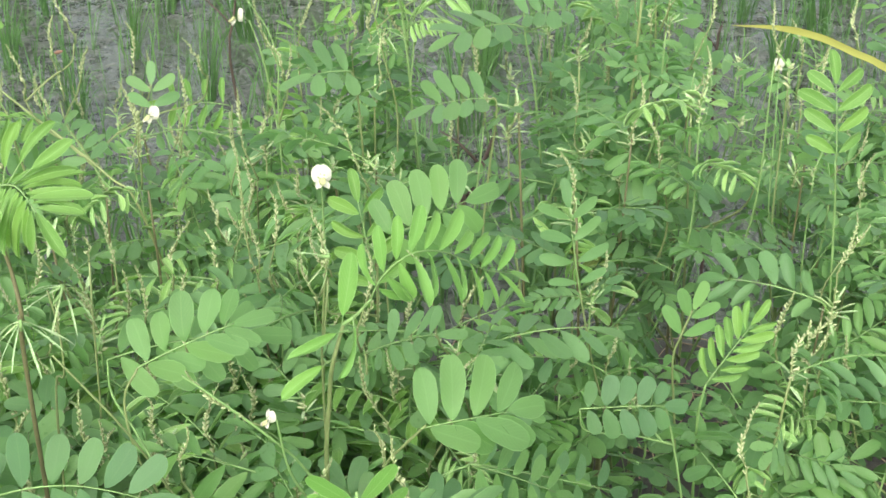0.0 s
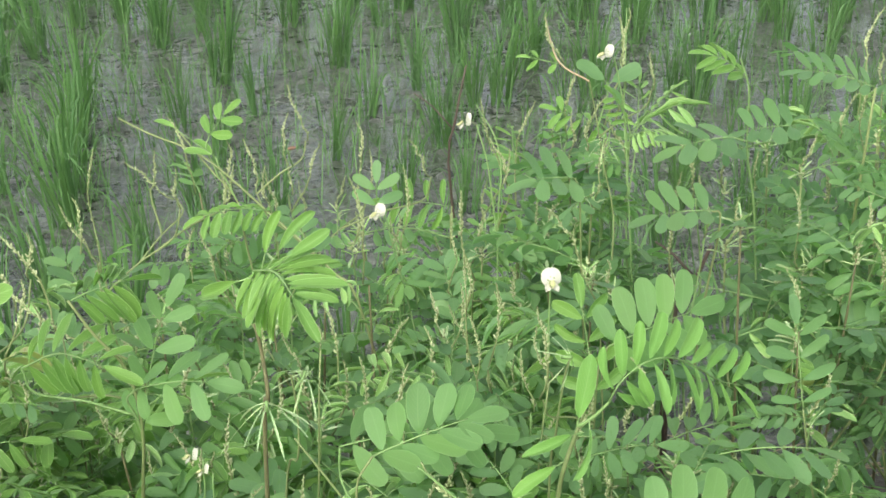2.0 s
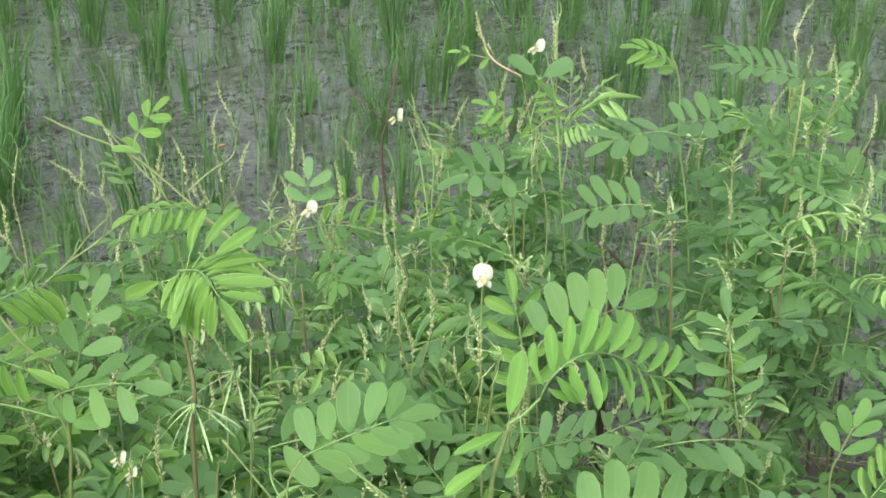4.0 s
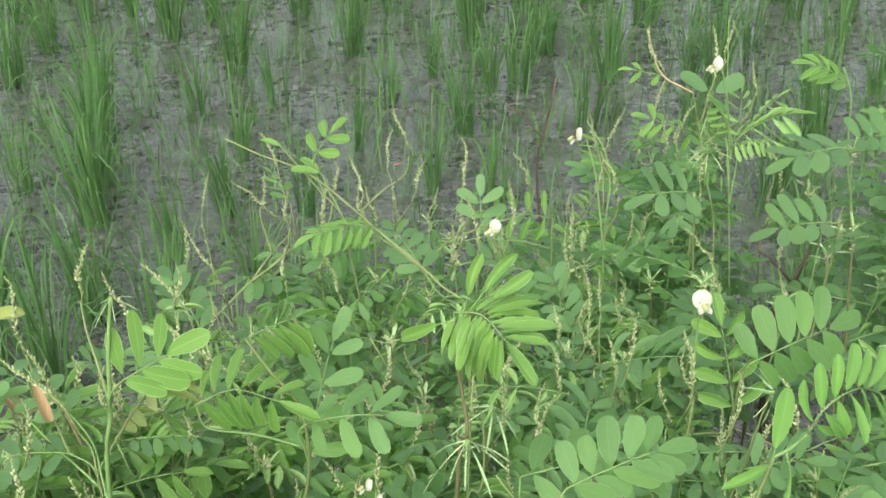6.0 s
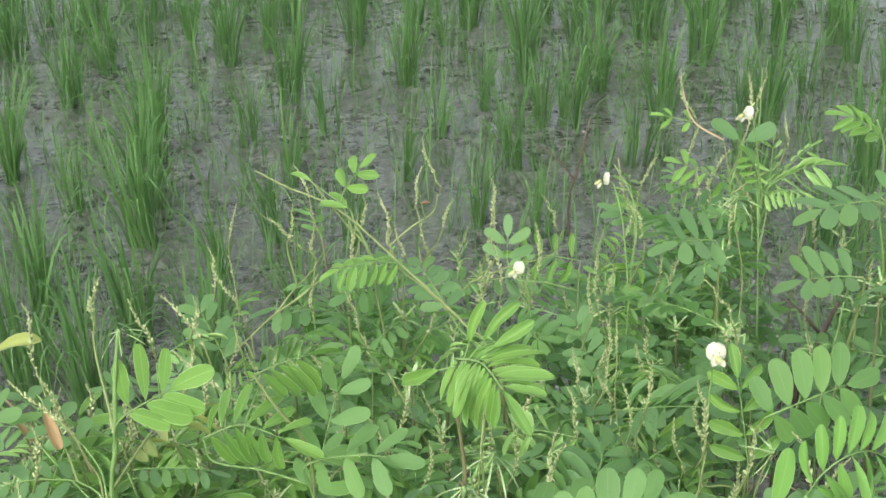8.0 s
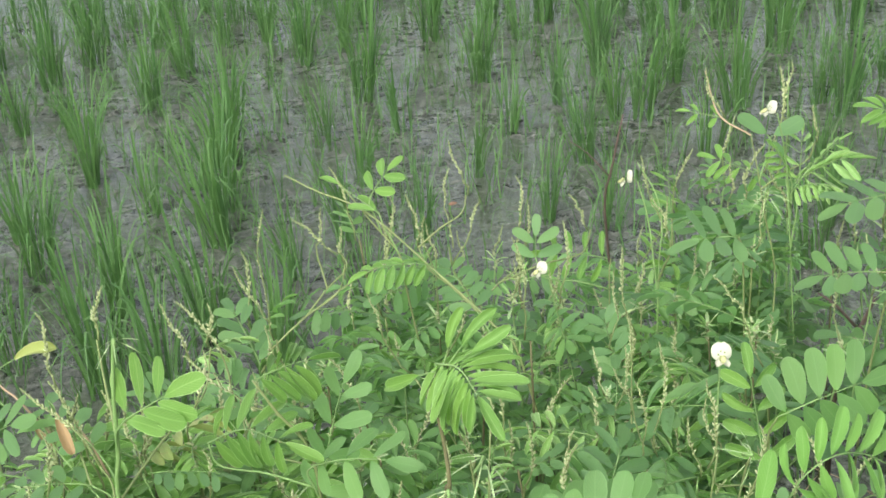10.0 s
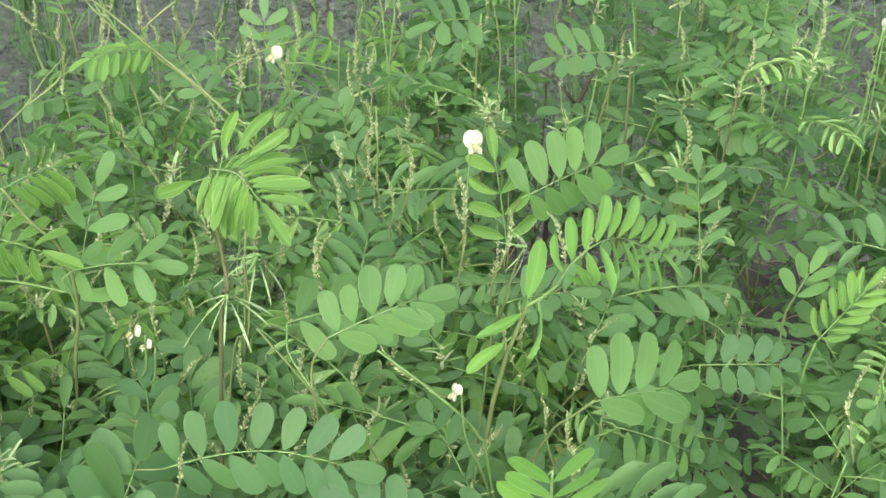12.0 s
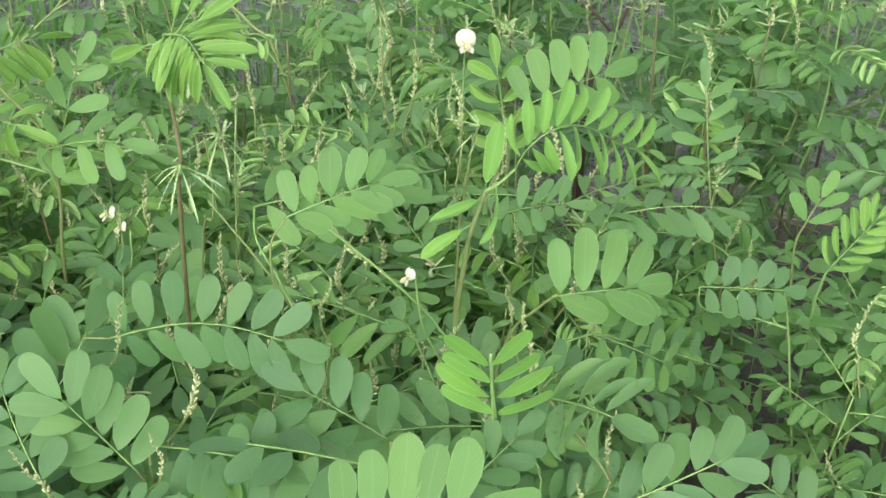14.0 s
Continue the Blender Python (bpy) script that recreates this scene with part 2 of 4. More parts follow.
def leaflet_shape(ratio, fold, curl, wave, seed, light=False):
    """A leaflet one unit long along y, blunt and widest past its middle, folded along its midrib and curled at its tip."""
    rng = random.Random(seed)
    verts, uvs, faces = [], [], []
    cols = (-1.0, 0.0, 1.0) if light else (-1.0, -0.55, 0.0, 0.55, 1.0)
    rows = ROWS_LIGHT if light else ROWS
    ph, sickle = rng.uniform(0, 6), rng.uniform(-0.07, 0.07)
    for v in rows:
        w = 0.5 * ratio * max((1 - abs((v - 0.6) / 0.6) ** 1.9) ** 0.72 if v < 0.6 else (1 - ((v - 0.6) / 0.4) ** 2.8) ** 0.5, 0.06)
        for u in cols:
            x = u * w * math.cos(fold) * (1 + 0.07 * math.sin(8 * v + ph + 1.5 * u)) + sickle * (v - v * v) * 2
            z = abs(u) * w * math.sin(fold) - curl * v * v + wave * math.sin(5 * v + ph) * u
            verts.append((x, v - (0.022 * (1 - abs(u)) if v == 1.0 else 0.0), z))
            uvs.append((0.5 + 0.5 * u, v))
    n = len(cols)
    for i in range(len(rows) - 1):
        for k in range(n - 1):
            faces.append((i * n + k, i * n + k + 1, (i + 1) * n + k + 1, (i + 1) * n + k))
    return np.array(verts), faces, uvs


FOLDS = ((0.10, 0.05), (0.55, 0.10), (1.15, 0.12), (0.45, 0.26), (0.45, 0.30))  # open, half folded, nearly shut, shut and arching, thin and bowed
LEAFLETS, SHAPES, LIGHT = {}, {}, {}


def leaflet_key(kind, ratio, fold, k):
    """The name of a shared leaflet shape: kind, width in hundredths, fold and one of five variants."""
    key = (kind, round(ratio * 25) * 4, fold, k % 5)
    if key not in SHAPES:
        f, c = FOLDS[fold]
        for store, light in ((SHAPES, False), (LIGHT, True)):
            v = 0.5 * key[3]
            store[key] = leaflet_shape(key[1] / 100, f * (0.6 + 0.4 * v), c * (0.3 + 0.9 * v), 0.02 * v, key[3] + 11 * fold, light)
    return key


def leaflet_mesh(key):
    if key not in LEAFLETS:
        v, f, uv = SHAPES[key]
        LEAFLETS[key] = mesh_of("leaflet", v, f, LEAF[key[0]], uv)
    return LEAFLETS[key]


def lay_leaf(line, normal, kind, pairs, size, ratio, spread, droop, fold, rng, first=0.2, narrow=14, droop_end=None, lost=0.0, skew=0, far=None, loose=1.0, end=True):
    """Poses of the leaflets of a pinnate leaf whose midrib follows line: a list of (shape, 4 x 4)."""
    out = []
    n = len(line)
    tang = np.gradient(line, axis=0)

    def at(s):
        i = min(int(s * (n - 1)), n - 2)
        f = s * (n - 1) - i
        return line[i] * (1 - f) + line[i + 1] * f, unit(tang[i] * (1 - f) + tang[i + 1] * f)

    def put(p, d, nn, s):
        rot = axes(d, nn)
        m = np.eye(4)
        m[:3, :3] = rot * s
        m[:3, 3] = p
        out.append((leaflet_key(kind, ratio, fold, rng.randrange(5)), m))

    for k in range(pairs):
        s = first + (0.97 - first) * (k / max(pairs - 0.6, 1))
        p, t = at(s)
        up = unit(normal - np.dot(normal, t) * t)
        b = np.cross(t, up)
        grow = size * (0.82 + 0.22 * math.sin(math.pi * (k + 1) / (pairs + 1))) * rng.uniform(0.88, 1.10)
        for side in (-1, 1):
            if rng.random() < lost:
                continue
            a = radians(spread - side * skew * (1 - k / pairs) - narrow * k / max(pairs, 1) + loose * rng.uniform(-9, 9))
            hang = droop if droop_end is None else droop + (droop_end - droop) * k / max(pairs - 1, 1)
            if far is not None and side < 0:
                hang = far
            q = radians(hang + loose * rng.uniform(-20, 20))
            flat = math.cos(a) * t + math.sin(a) * side * b
            d = flat * math.cos(q) - up * math.sin(q)
            nn = up * math.cos(q) + flat * math.sin(q) + 0.36 * loose * np.array([rng.uniform(-1, 1) for _ in range(3)])
            put(p + side * b * 0.0012, d, nn, grow)
    if not end:
        return out
    p, t = at(0.99)
    up = unit(normal - np.dot(normal, t) * t)
    put(p, unit(t - 0.2 * up), up, size * 0.95)
    return out


def rib(line, r):
    return tube(line, r, r * 0.5, 4)


def leaf_joined(name, line, lay, kind):
    h = Heap()
    v, f = rib(line, 0.0009)
    h.add(v, f, 1)
    for key, m in lay:
        sv, sf, suv = LIGHT[key]
        h.add(sv @ m[:3, :3].T + m[:3, 3], sf, 0, suv)
    return h.mesh(name, [LEAF[kind], STALK["green"]])


def leaf_split(parent, m, rib_mesh, lay):
    """A leaf whose leaflets are pieces of their own."""
    leaf = part("leaf", rib_mesh, parent, m)
    for key, mm in lay:
        part("leaflet", leaflet_mesh(key), leaf, Matrix(mm.tolist()))
    return leaf


def leaf_variant(kind, seed):
    """A leaf at the origin: midrib along +y, face to +z. Returns its midrib mesh, leaflet poses and the joined mesh."""
    rng = random.Random(seed)
    pairs = rng.choice((4, 5, 5, 6))
    size = rng.uniform(0.027, 0.036)
    length = 0.0138 * pairs + 0.018
    sag = rng.uniform(0.05, 0.35)
    bend = rng.uniform(-0.12, 0.12)
    s = np.linspace(0, 1, 8)
    line = np.stack([bend * length * s * s, length * s, length * (0.25 * s - sag * s * s)], 1)
    droop, fold = {"mature": (rng.uniform(-18, 42), rng.choice((0, 0, 1))), "deep": (rng.uniform(-12, 30), rng.choice((0, 0, 0, 1))), "mid": (rng.uniform(-10, 40), rng.choice((0, 1))), "young": (rng.uniform(15, 45), 1), "pale": (rng.uniform(20, 50), 2), "closed": (60, 2), "yellowed": (30, 1), "bright": (5, 1)}[kind]
    ratio = {"mature": rng.choice((0.40, 0.44, 0.48)), "deep": rng.choice((0.44, 0.48, 0.52)), "mid": rng.choice((0.36, 0.40)), "closed": 0.24}.get(kind, 0.36)
    if kind == "closed":
        line *= 0.35
        pairs = 5
    lay = lay_leaf(line, np.array([0, 0, 1.0]), kind, pairs, size, ratio, rng.uniform(54, 72), droop, fold, rng, lost=0.07)
    v, f = rib(line, 0.0009)
    return mesh_of("leaf", v, f, STALK["green"]), lay, leaf_joined("leaf", line, lay, kind)


VARIANTS = {k: [leaf_variant(k, 100 * i + len(k)) for i in range(n)] for k, n in (("mature", 26), ("deep", 14), ("mid", 8), ("young", 6), ("pale", 3), ("yellowed", 2))}


# ---- bud spikes and flowers ----
def bud(length, width, direction, base, sides=5):
    rot = axes(direction, (0.3, 0.1, 0.9))
    verts, faces = [], []
    prof = ((0.0, 0.35), (0.3, 1.0), (0.7, 0.85), (1.0, 0.1))
    for v, w in prof:
        for k in range(sides):
            a = 2 * math.pi * k / sides
            verts.append(rot @ np.array([math.cos(a) * w * width, v * length, math.sin(a) * w * width]) + base)
    for i in range(len(prof) - 1):
        for k in range(sides):
            k2 = (k + 1) % sides
            faces.append((i * sides + k, i * sides + k2, (i + 1) * sides + k2, (i + 1) * sides + k))
    faces.append(tuple((len(prof) - 1) * sides + k for k in range(sides)))
    return verts, faces


def spike_mesh(ln, seed, thick=1.0):
    """A raceme ln metres tall along +z: a hairy axis, a few loose buds below and a dense tapering tip."""
    rng = random.Random(seed)
    h = Heap()
    s = np.linspace(0, 1, 9)
    lean = rng.uniform(-0.10, 0.10)
    line = np.stack([lean * np.sin(2.2 * s), 0.06 * np.sin(5 * s + seed), s], 1) * ln
    line[1:] += np.array([[rng.uniform(-1, 1), rng.uniform(-1, 1), 0] for _ in s[1:]]) * 0.0016
    v, f = tube(line, 0.00095 * thick, 0.0006, 5)
    h.add(v, f, 0)
    tip = min(0.045 * thick, 0.7 * ln)
    n = int(20 + 260 * tip)
    for i in range(n + 10):
        if i < n:
            z = 1 - tip / ln * (1 - i / (n - 1)) ** 1.1
            size = 0.0034 * (0.45 + 0.75 * min(1.0, (1 - z) * ln / 0.018)) * rng.uniform(0.7, 1.2)
        else:
            z = rng.uniform(0.1, 1 - 0.6 * tip / ln)
            size = 0.0036 * rng.uniform(0.5, 1.3)
        k = min(int(z * 8), 7)
        base = line[k] + (line[k + 1] - line[k]) * (z * 8 - k)
        a = i * 2.4 + rng.uniform(-0.6, 0.6)
        d = np.array([math.cos(a), math.sin(a), 0.7 + 1.2 * z])
        bv, bf = bud(size * thick, size * rng.uniform(0.17, 0.26) * thick, unit(d), base)
        h.add(bv, bf, 1)
    return h.mesh("flower_spike", [STALK["stem"], STALK["bud"]])


def tuft_mesh(seed):
    """A shoot tip: silky leaflets that have not opened yet, with a few buds among them."""
    rng = random.Random(seed)
    h = Heap()
    for i in range(rng.randint(7, 11)):
        a = i * 2.4 + rng.uniform(-0.5, 0.5)
        rise = rng.uniform(-0.1, 1.6)
        d = unit((math.cos(a), math.sin(a), rise))
        v, f, uv = LIGHT[leaflet_key("closed", 0.16, rng.choice((2, 3)), 1)]
        h.add(v * rng.uniform(0.011, 0.024) @ axes(d, (-0.3 * d[0], -0.3 * d[1], 1.0)).T + np.array([0, 0, rng.uniform(-0.012, 0.004)]), f, rng.choice((0, 0, 2)), uv)
    for i in range(8):
        a = rng.uniform(0, 6.28)
        bv, bf = bud(0.0052 * rng.uniform(0.6, 1.3), 0.0013, unit((math.cos(a), math.sin(a), 0.6)), np.array([0, 0, rng.uniform(-0.02, 0.006)]))
        h.add(bv, bf, 1)
    return h.mesh("leaf", [LEAF["closed"], STALK["bud"], LEAF["pale"]])


TUFTS = [tuft_mesh(i) for i in range(6)]
SPIKES = [spike_mesh(0.042 + 0.008 * i, i) for i in range(9)]


def petal_mesh(name, length, width, cup, notch=0.0, mat=None):
    verts, faces = [], []
    nu, nv = 7, 9
    for i in range(nv):
        v = i / (nv - 1)
        w = width * 0.5 * max(1 - abs(2 * (0.06 + 0.92 * v) - 1) ** 2.4, 0.0) ** 0.5
        for k in range(nu):
            u = 2 * k / (nu - 1) - 1
            y = length * v * (1 - notch * (1 - abs(u)) * v) - 0.1 * length * v * u * u
            z = cup * (u * u * width * 0.5 + 0.5 * length * v * v) + 0.02 * length * math.sin(5 * u + 4 * v)
            verts.append((u * w, y, z))
    for i in range(nv - 1):
        for k in range(nu - 1):
            faces.append((i * nu + k, i * nu + k + 1, (i + 1) * nu + k + 1, (i + 1) * nu + k))
    me = mesh_of(name, verts, faces, mat or PETAL)
    return me


STANDARD = petal_mesh("standard_petal", 1.0, 1.0, 0.42, 0.10)
WING = petal_mesh("wing_petal", 0.52, 0.36, 0.5)
KEEL = petal_mesh("keel_petal", 0.50, 0.34, 0.9, 0.0, KEEL_PETAL)


def calyx_mesh():
    h = Heap()
    for i in range(5):
        a = i * 2 * math.pi / 5
        bv, bf = bud(0.34, 0.09, unit((0.5 * math.cos(a), 1.0, 0.5 * math.sin(a))), np.array((0.05 * math.cos(a), -0.28, 0.05 * math.sin(a))))
        h.add(bv, bf)
    v, f = tube(smooth_line([(0, -0.25, 0), (0.0, -0.55, -0.1), (0, -0.8, -0.35)], 5), 0.04, 0.03, 4)
    h.add(v, f)
    return h.mesh("flower", STALK["stem"])


CALYX = calyx_mesh()


def flower_on(parent, place, size, face):
    """A pea flower: standard petal behind, two wings and a keel in front. face: where the flower looks."""
    rot = axes(unit(np.array(face)), (0, 0, 1))
    fl = part("flower", CALYX, parent, matrix(rot, place, size), "open cream-white pea flower")
    part("standard_petal", STANDARD, fl, pose(0, -0.05, -0.34, 78))
    part("wing_petal", WING, fl, pose(-0.06, 0.12, -0.22, -64, 24, 14))
    part("wing_petal", WING, fl, pose(0.06, 0.12, -0.22, -64, -24, -14))
    part("keel_petal", KEEL, fl, pose(0, 0.16, -0.06, -70, 0, 0))
    return fl


# ---- the ground: a raised bank and the flooded paddy beyond it ----
def bank_edge(x):
    return 1.62 + 0.10 * math.sin(1.7 * x + 0.4) + 0.05 * math.sin(4.1 * x)


def ground_z(x, y):
    e = bank_edge(x)
    s = min(max((y - e) / 0.55, 0.0), 1.0)
    s = s * s * (3 - 2 * s)
    bank = 0.42 + 0.035 * noise.noise((x * 2.5, y * 2.5, 3.0)) + 0.012 * noise.noise((x * 11, y * 11, 1.0))
    near = max(0.0, 1 - max(abs(x) / 9, abs(y - 4) / 9))
    mud = near * (0.016 * noise.noise((x * 3.1, y * 3.1, 7.0)) + 0.016 * noise.noise((x * 11, y * 11, 5.0)) + 0.012 * noise.noise((x * 25, y * 25, 2.0)))
    return bank * (1 - s) + mud * s


def axis_steps(lo, hi, step, far):
    inner = list(np.arange(lo, hi + 1e-6, step))
    left = [lo - d for d in (0.1, 0.3, 0.8, 2, 5, 12, 30, 80, 200, far)][::-1]
    right = [hi + d for d in (0.1, 0.3, 0.8, 2, 5, 12, 30, 80, 200, far)]
    return left + inner + right


def build_ground():
    xs, ys = axis_steps(-2.8, 2.4, 0.03, 600), axis_steps(0.0, 6.4, 0.03, 900)
    verts = [(x, y, ground_z(x, y)) for y in ys for x in xs]
    n = len(xs)
    faces, mi = [], []
    for j in range(len(ys) - 1):
        for i in range(n - 1):
            faces.append((j * n + i, j * n + i + 1, (j + 1) * n + i + 1, (j + 1) * n + i))
            mi.append(0 if 0.5 * (ys[j] + ys[j + 1]) > bank_edge(xs[i]) + 0.3 else 1)
    me = mesh_of("ground", verts, faces, [MUD, SOIL], None, mi)
    tagged(new("ground", me), "wet grey paddy mud below a dark soil bank", "ground", kind="structure")


build_ground()


def water_sheet():
    """The shallow water that stands in the hollows of the mud."""
    m, nt, bsdf, out = shader("still_paddy_water")
    bsdf.inputs["Base Color"].default_value = (0.80, 0.88, 0.80, 1)
    bsdf.inputs["Roughness"].default_value = 0.06
    bsdf.inputs["IOR"].default_value = 1.33
    bsdf.inputs["Transmission Weight"].default_value = 1.0
    tex = nt.nodes.new("ShaderNodeTexCoord")
    n = node(nt, "ShaderNodeTexNoise", Scale=18.0, Detail=3.0)
    nt.links.new(tex.outputs["Object"], n.inputs["Vector"])
    bumped(nt, bsdf, n.outputs["Fac"], 0.12, 0.01)
    me = mesh_of("water", [(-60, 2.0, 0.0), (60, 2.0, 0.0), (60, 120, 0.0), (-60, 120, 0.0)], [(0, 1, 2, 3)], m)
    ob = new("water", me)
    ob.location.z = 0.003
    ob.visible_shadow = False
    tagged(ob, "shallow still water lying over the paddy mud", "water", kind="structure")


water_sheet()


# ---- rice ----
def tiller(h, rng, height, foot, lean):
    """One shoot of a rice hill: a few blades that rise together, then arch outwards and droop at their tips."""
    for i in range(rng.randint(5, 7)):
        a = lean + rng.gauss(0, 0.8)
        out = np.array([math.cos(a), math.sin(a), 0])
        base = foot + out * rng.uniform(0.0, 0.007)
        hh = height * rng.uniform(0.45, 1.05)
        bow = rng.random() ** 1.1
        reach = hh * (0.05 + 0.46 * bow)
        sag = 0.10 + 0.85 * bow * rng.uniform(0.5, 1.0)
        width = rng.uniform(0.0020, 0.0040)
        b = a + math.pi / 2 + rng.gauss(0, 0.5)
        side = np.array([math.cos(b), math.sin(b), 0])
        verts, uvs, faces = [], [], []
        m = 9
        for k in range(m):
            s = k / (m - 1)
            p = base + out * reach * (0.32 * s + 0.68 * s ** 2.4) + np.array([0, 0, hh * (s - sag * s ** 4.2) - 0.03 * (1 - s)])
            w = width * (0.6 + 0.8 * s) * (1 - s ** 3.0) + 0.0003
            fold = np.array([0, 0, 0.3 * w])
            verts += [p - side * w + fold, p, p + side * w + fold]
            uvs += [(0, s), (0.5, s), (1, s)]
        for k in range(m - 1):
            for c in (0, 1):
                faces.append((k * 3 + c, k * 3 + c + 1, k * 3 + 4 + c, k * 3 + 3 + c))
        h.add(verts, faces, 0, uvs)


def rice_hill(seed, height):
    """One hill of rice: the meshes of its tillers, and all of them as one."""
    rng = random.Random(seed)
    whole, shoots = Heap(), []
    for i in range(9):
        a = i * 0.7 + rng.uniform(-0.3, 0.3)
        foot = np.array([math.cos(a), math.sin(a), 0]) * rng.uniform(0.008, 0.042)
        h = Heap()
        tiller(h, rng, height, foot, a)
        shoots.append(h.mesh("tiller", RICE))
        whole.add(h.v, h.f, 0, h.uv)
    return shoots, whole.mesh("rice_plant", RICE)


RICE_HILLS = [rice_hill(40 + i, 0.55) for i in range(9)]
FULL_HILLS = ((-2.40, 4.99), (-2.33, 5.28), (-1.89, 4.74), (-1.84, 4.00), (-1.73, 3.31), (-1.43, 4.14), (-1.26, 3.54), (-1.86, 5.11), (-1.41, 5.26), (-1.06, 4.80),
              (-0.92, 5.53), (-0.65, 4.97), (-0.20, 5.04), (-0.03, 4.57), (0.08, 4.96), (0.30, 4.65), (0.49, 5.26), (0.66, 4.57), (0.90, 4.03),
              (-1.33, 3.80), (-1.48, 4.44), (-1.41, 3.12), (-1.80, 3.05), (-1.12, 2.98), (-0.88, 2.76), (-1.30, 2.70), (-1.08, 2.56))
THIN_HILLS = ((-1.55, 3.77), (-1.13, 4.36), (-0.34, 4.72), (-0.29, 3.71), (-0.86, 4.46), (-0.48, 4.42), (-0.54, 5.51), (0.19, 4.22), (-0.12, 4.57), (0.33, 5.83),
              (-0.92, 3.99), (0.59, 4.70), (-0.55, 4.06), (-0.10, 3.62), (0.85, 4.93), (1.07, 3.97), (1.15, 4.87), (1.38, 3.63), (1.43, 3.10), (1.80, 4.26), (-0.72, 3.11), (-1.51, 2.55), (-0.68, 2.58))
hills = [(x, y, 1.0) for x, y in FULL_HILLS] + [(x, y, 0.74) for x, y in THIN_HILLS]
rr = random.Random(5)
known = [(x, y) for x, y, s in hills]
extra = []
for j in range(62):
    for i in range(-34, 35):
        x, y = i * 0.27 + rr.uniform(-0.06, 0.06) + 0.05 * j, 2.55 + j * 0.27 + rr.uniform(-0.06, 0.06)
        x = (x + 9) % 18 - 9
        seen = -2.4 < x < 1.7 and 3.0 < y < 5.4
        if min((x - a) ** 2 + (y - b) ** 2 for a, b in known) > (0.105 if seen else 0.045):
            extra.append((x, y, rr.uniform(0.5, 0.85) if seen else rr.uniform(0.75, 1.05)))
extra.sort(key=lambda h: math.hypot(h[0], h[1]))
for i, (x, y, s) in enumerate(hills + extra[:250]):
    m = pose(x, y, ground_z(x, y) - 0.005, rr.uniform(-5, 5), rr.uniform(-5, 5), rr.uniform(0, 360)) @ Matrix.Diagonal((s, s, s * rr.uniform(0.9, 1.1), 1))
    if i < 84:
        ob = new("rice_plant")
        for sh in RICE_HILLS[i % 9][0][: 9 if s > 0.9 else 6 if s > 0.7 else 4]:
            part("tiller", sh, ob)
    else:
        ob = new("rice_plant", RICE_HILLS[i % 9][1])
    ob.matrix_basis = m
    tagged(ob, "dense green tuft of young rice in mud" if s > 0.9 else "thin green tuft of young rice in mud", "rice plant", "rice hills in the paddy")


def far_rice():
    v0 = [np.array([v.co[:] for v in me.vertices]) for _, me in RICE_HILLS]
    f0 = [[tuple(p.vertices) for p in me.polygons] for _, me in RICE_HILLS]
    h = Heap()
    for i, (x, y, s) in enumerate(extra[250:520]):
        keep = f0[i % 9][::2]
        h.add(list(v0[i % 9] * s * 1.05 + np.array([x, y, 0.0])), keep)
    tagged(new("far_rice", h.mesh("far_rice", RICE)), "rows of young rice farther out in the paddy", "rice", kind="stuff")


far_rice()


def paddy_weeds():
    """Thin single shoots and small broken bits that stand in the mud between the hills."""
    rng = random.Random(31)
    h = Heap()
    for i in range(2800):
        x, y = rng.uniform(-2.8, 2.2), rng.uniform(2.3, 6.2)
        p = np.array([x, y, ground_z(x, y) - 0.005])
        for k in range(rng.randint(1, 4)):
            a, hh = rng.uniform(0, 6.28), rng.uniform(0.04, 0.28)
            d = np.array([math.cos(a), math.sin(a), 0])
            side = np.array([-d[1], d[0], 0]) * rng.uniform(0.0009, 0.0022)
            q = p + d * hh * 0.22 + np.array([0, 0, hh * 0.65])
            t = p + d * hh * rng.uniform(0.3, 0.8) + np.array([0, 0, hh * rng.uniform(0.55, 1.0)])
            h.add([p - side, p + side, q + side, q - side, t], [(0, 1, 2, 3), (3, 2, 4)])
    tagged(new("paddy_weeds", h.mesh("paddy_weeds", RICE)), "thin green weed shoots scattered over the mud", "weeds", kind="stuff")


def clods():
    """Small lumps of mud and rotten straw lying on the wet surface."""
    rng = random.Random(8)
    h = Heap()
    for i in range(6500):
        x, y = rng.uniform(-2.6, 2.2), rng.uniform(2.1, 6.2)
        s = 0.003 + 0.011 * rng.random() ** 2.5
        p = np.array([x, y, ground_z(x, y)])
        v, f = bud(s * 2, s * 0.6, unit((rng.uniform(-1, 1), rng.uniform(-1, 1), 0.1)), p, 5)
        h.add([q + np.array([rng.uniform(-1, 1), rng.uniform(-1, 1), rng.uniform(-0.5, 0.5)]) * s * 0.22 for q in v], f)
    tagged(new("mud_clods", h.mesh("mud_clods", MUD)), "small dark lumps of mud and rotten straw", "mud", kind="stuff")


paddy_weeds()
clods()


# ---- hero plants: those whose leaves and spikes stand out ----
class Plant:
    def __init__(self):
        self.stems, self.leaves, self.spikes, self.flowers, self.whorls, self.withered = [], [], [], [], [], []


heroes = {}


def plant_of(key):
    return heroes.setdefault(key, Plant())


def hero_stem(key, pts, r, mat):
    plant_of(key).stems.append(([np.array(p) for p in pts], r, mat))


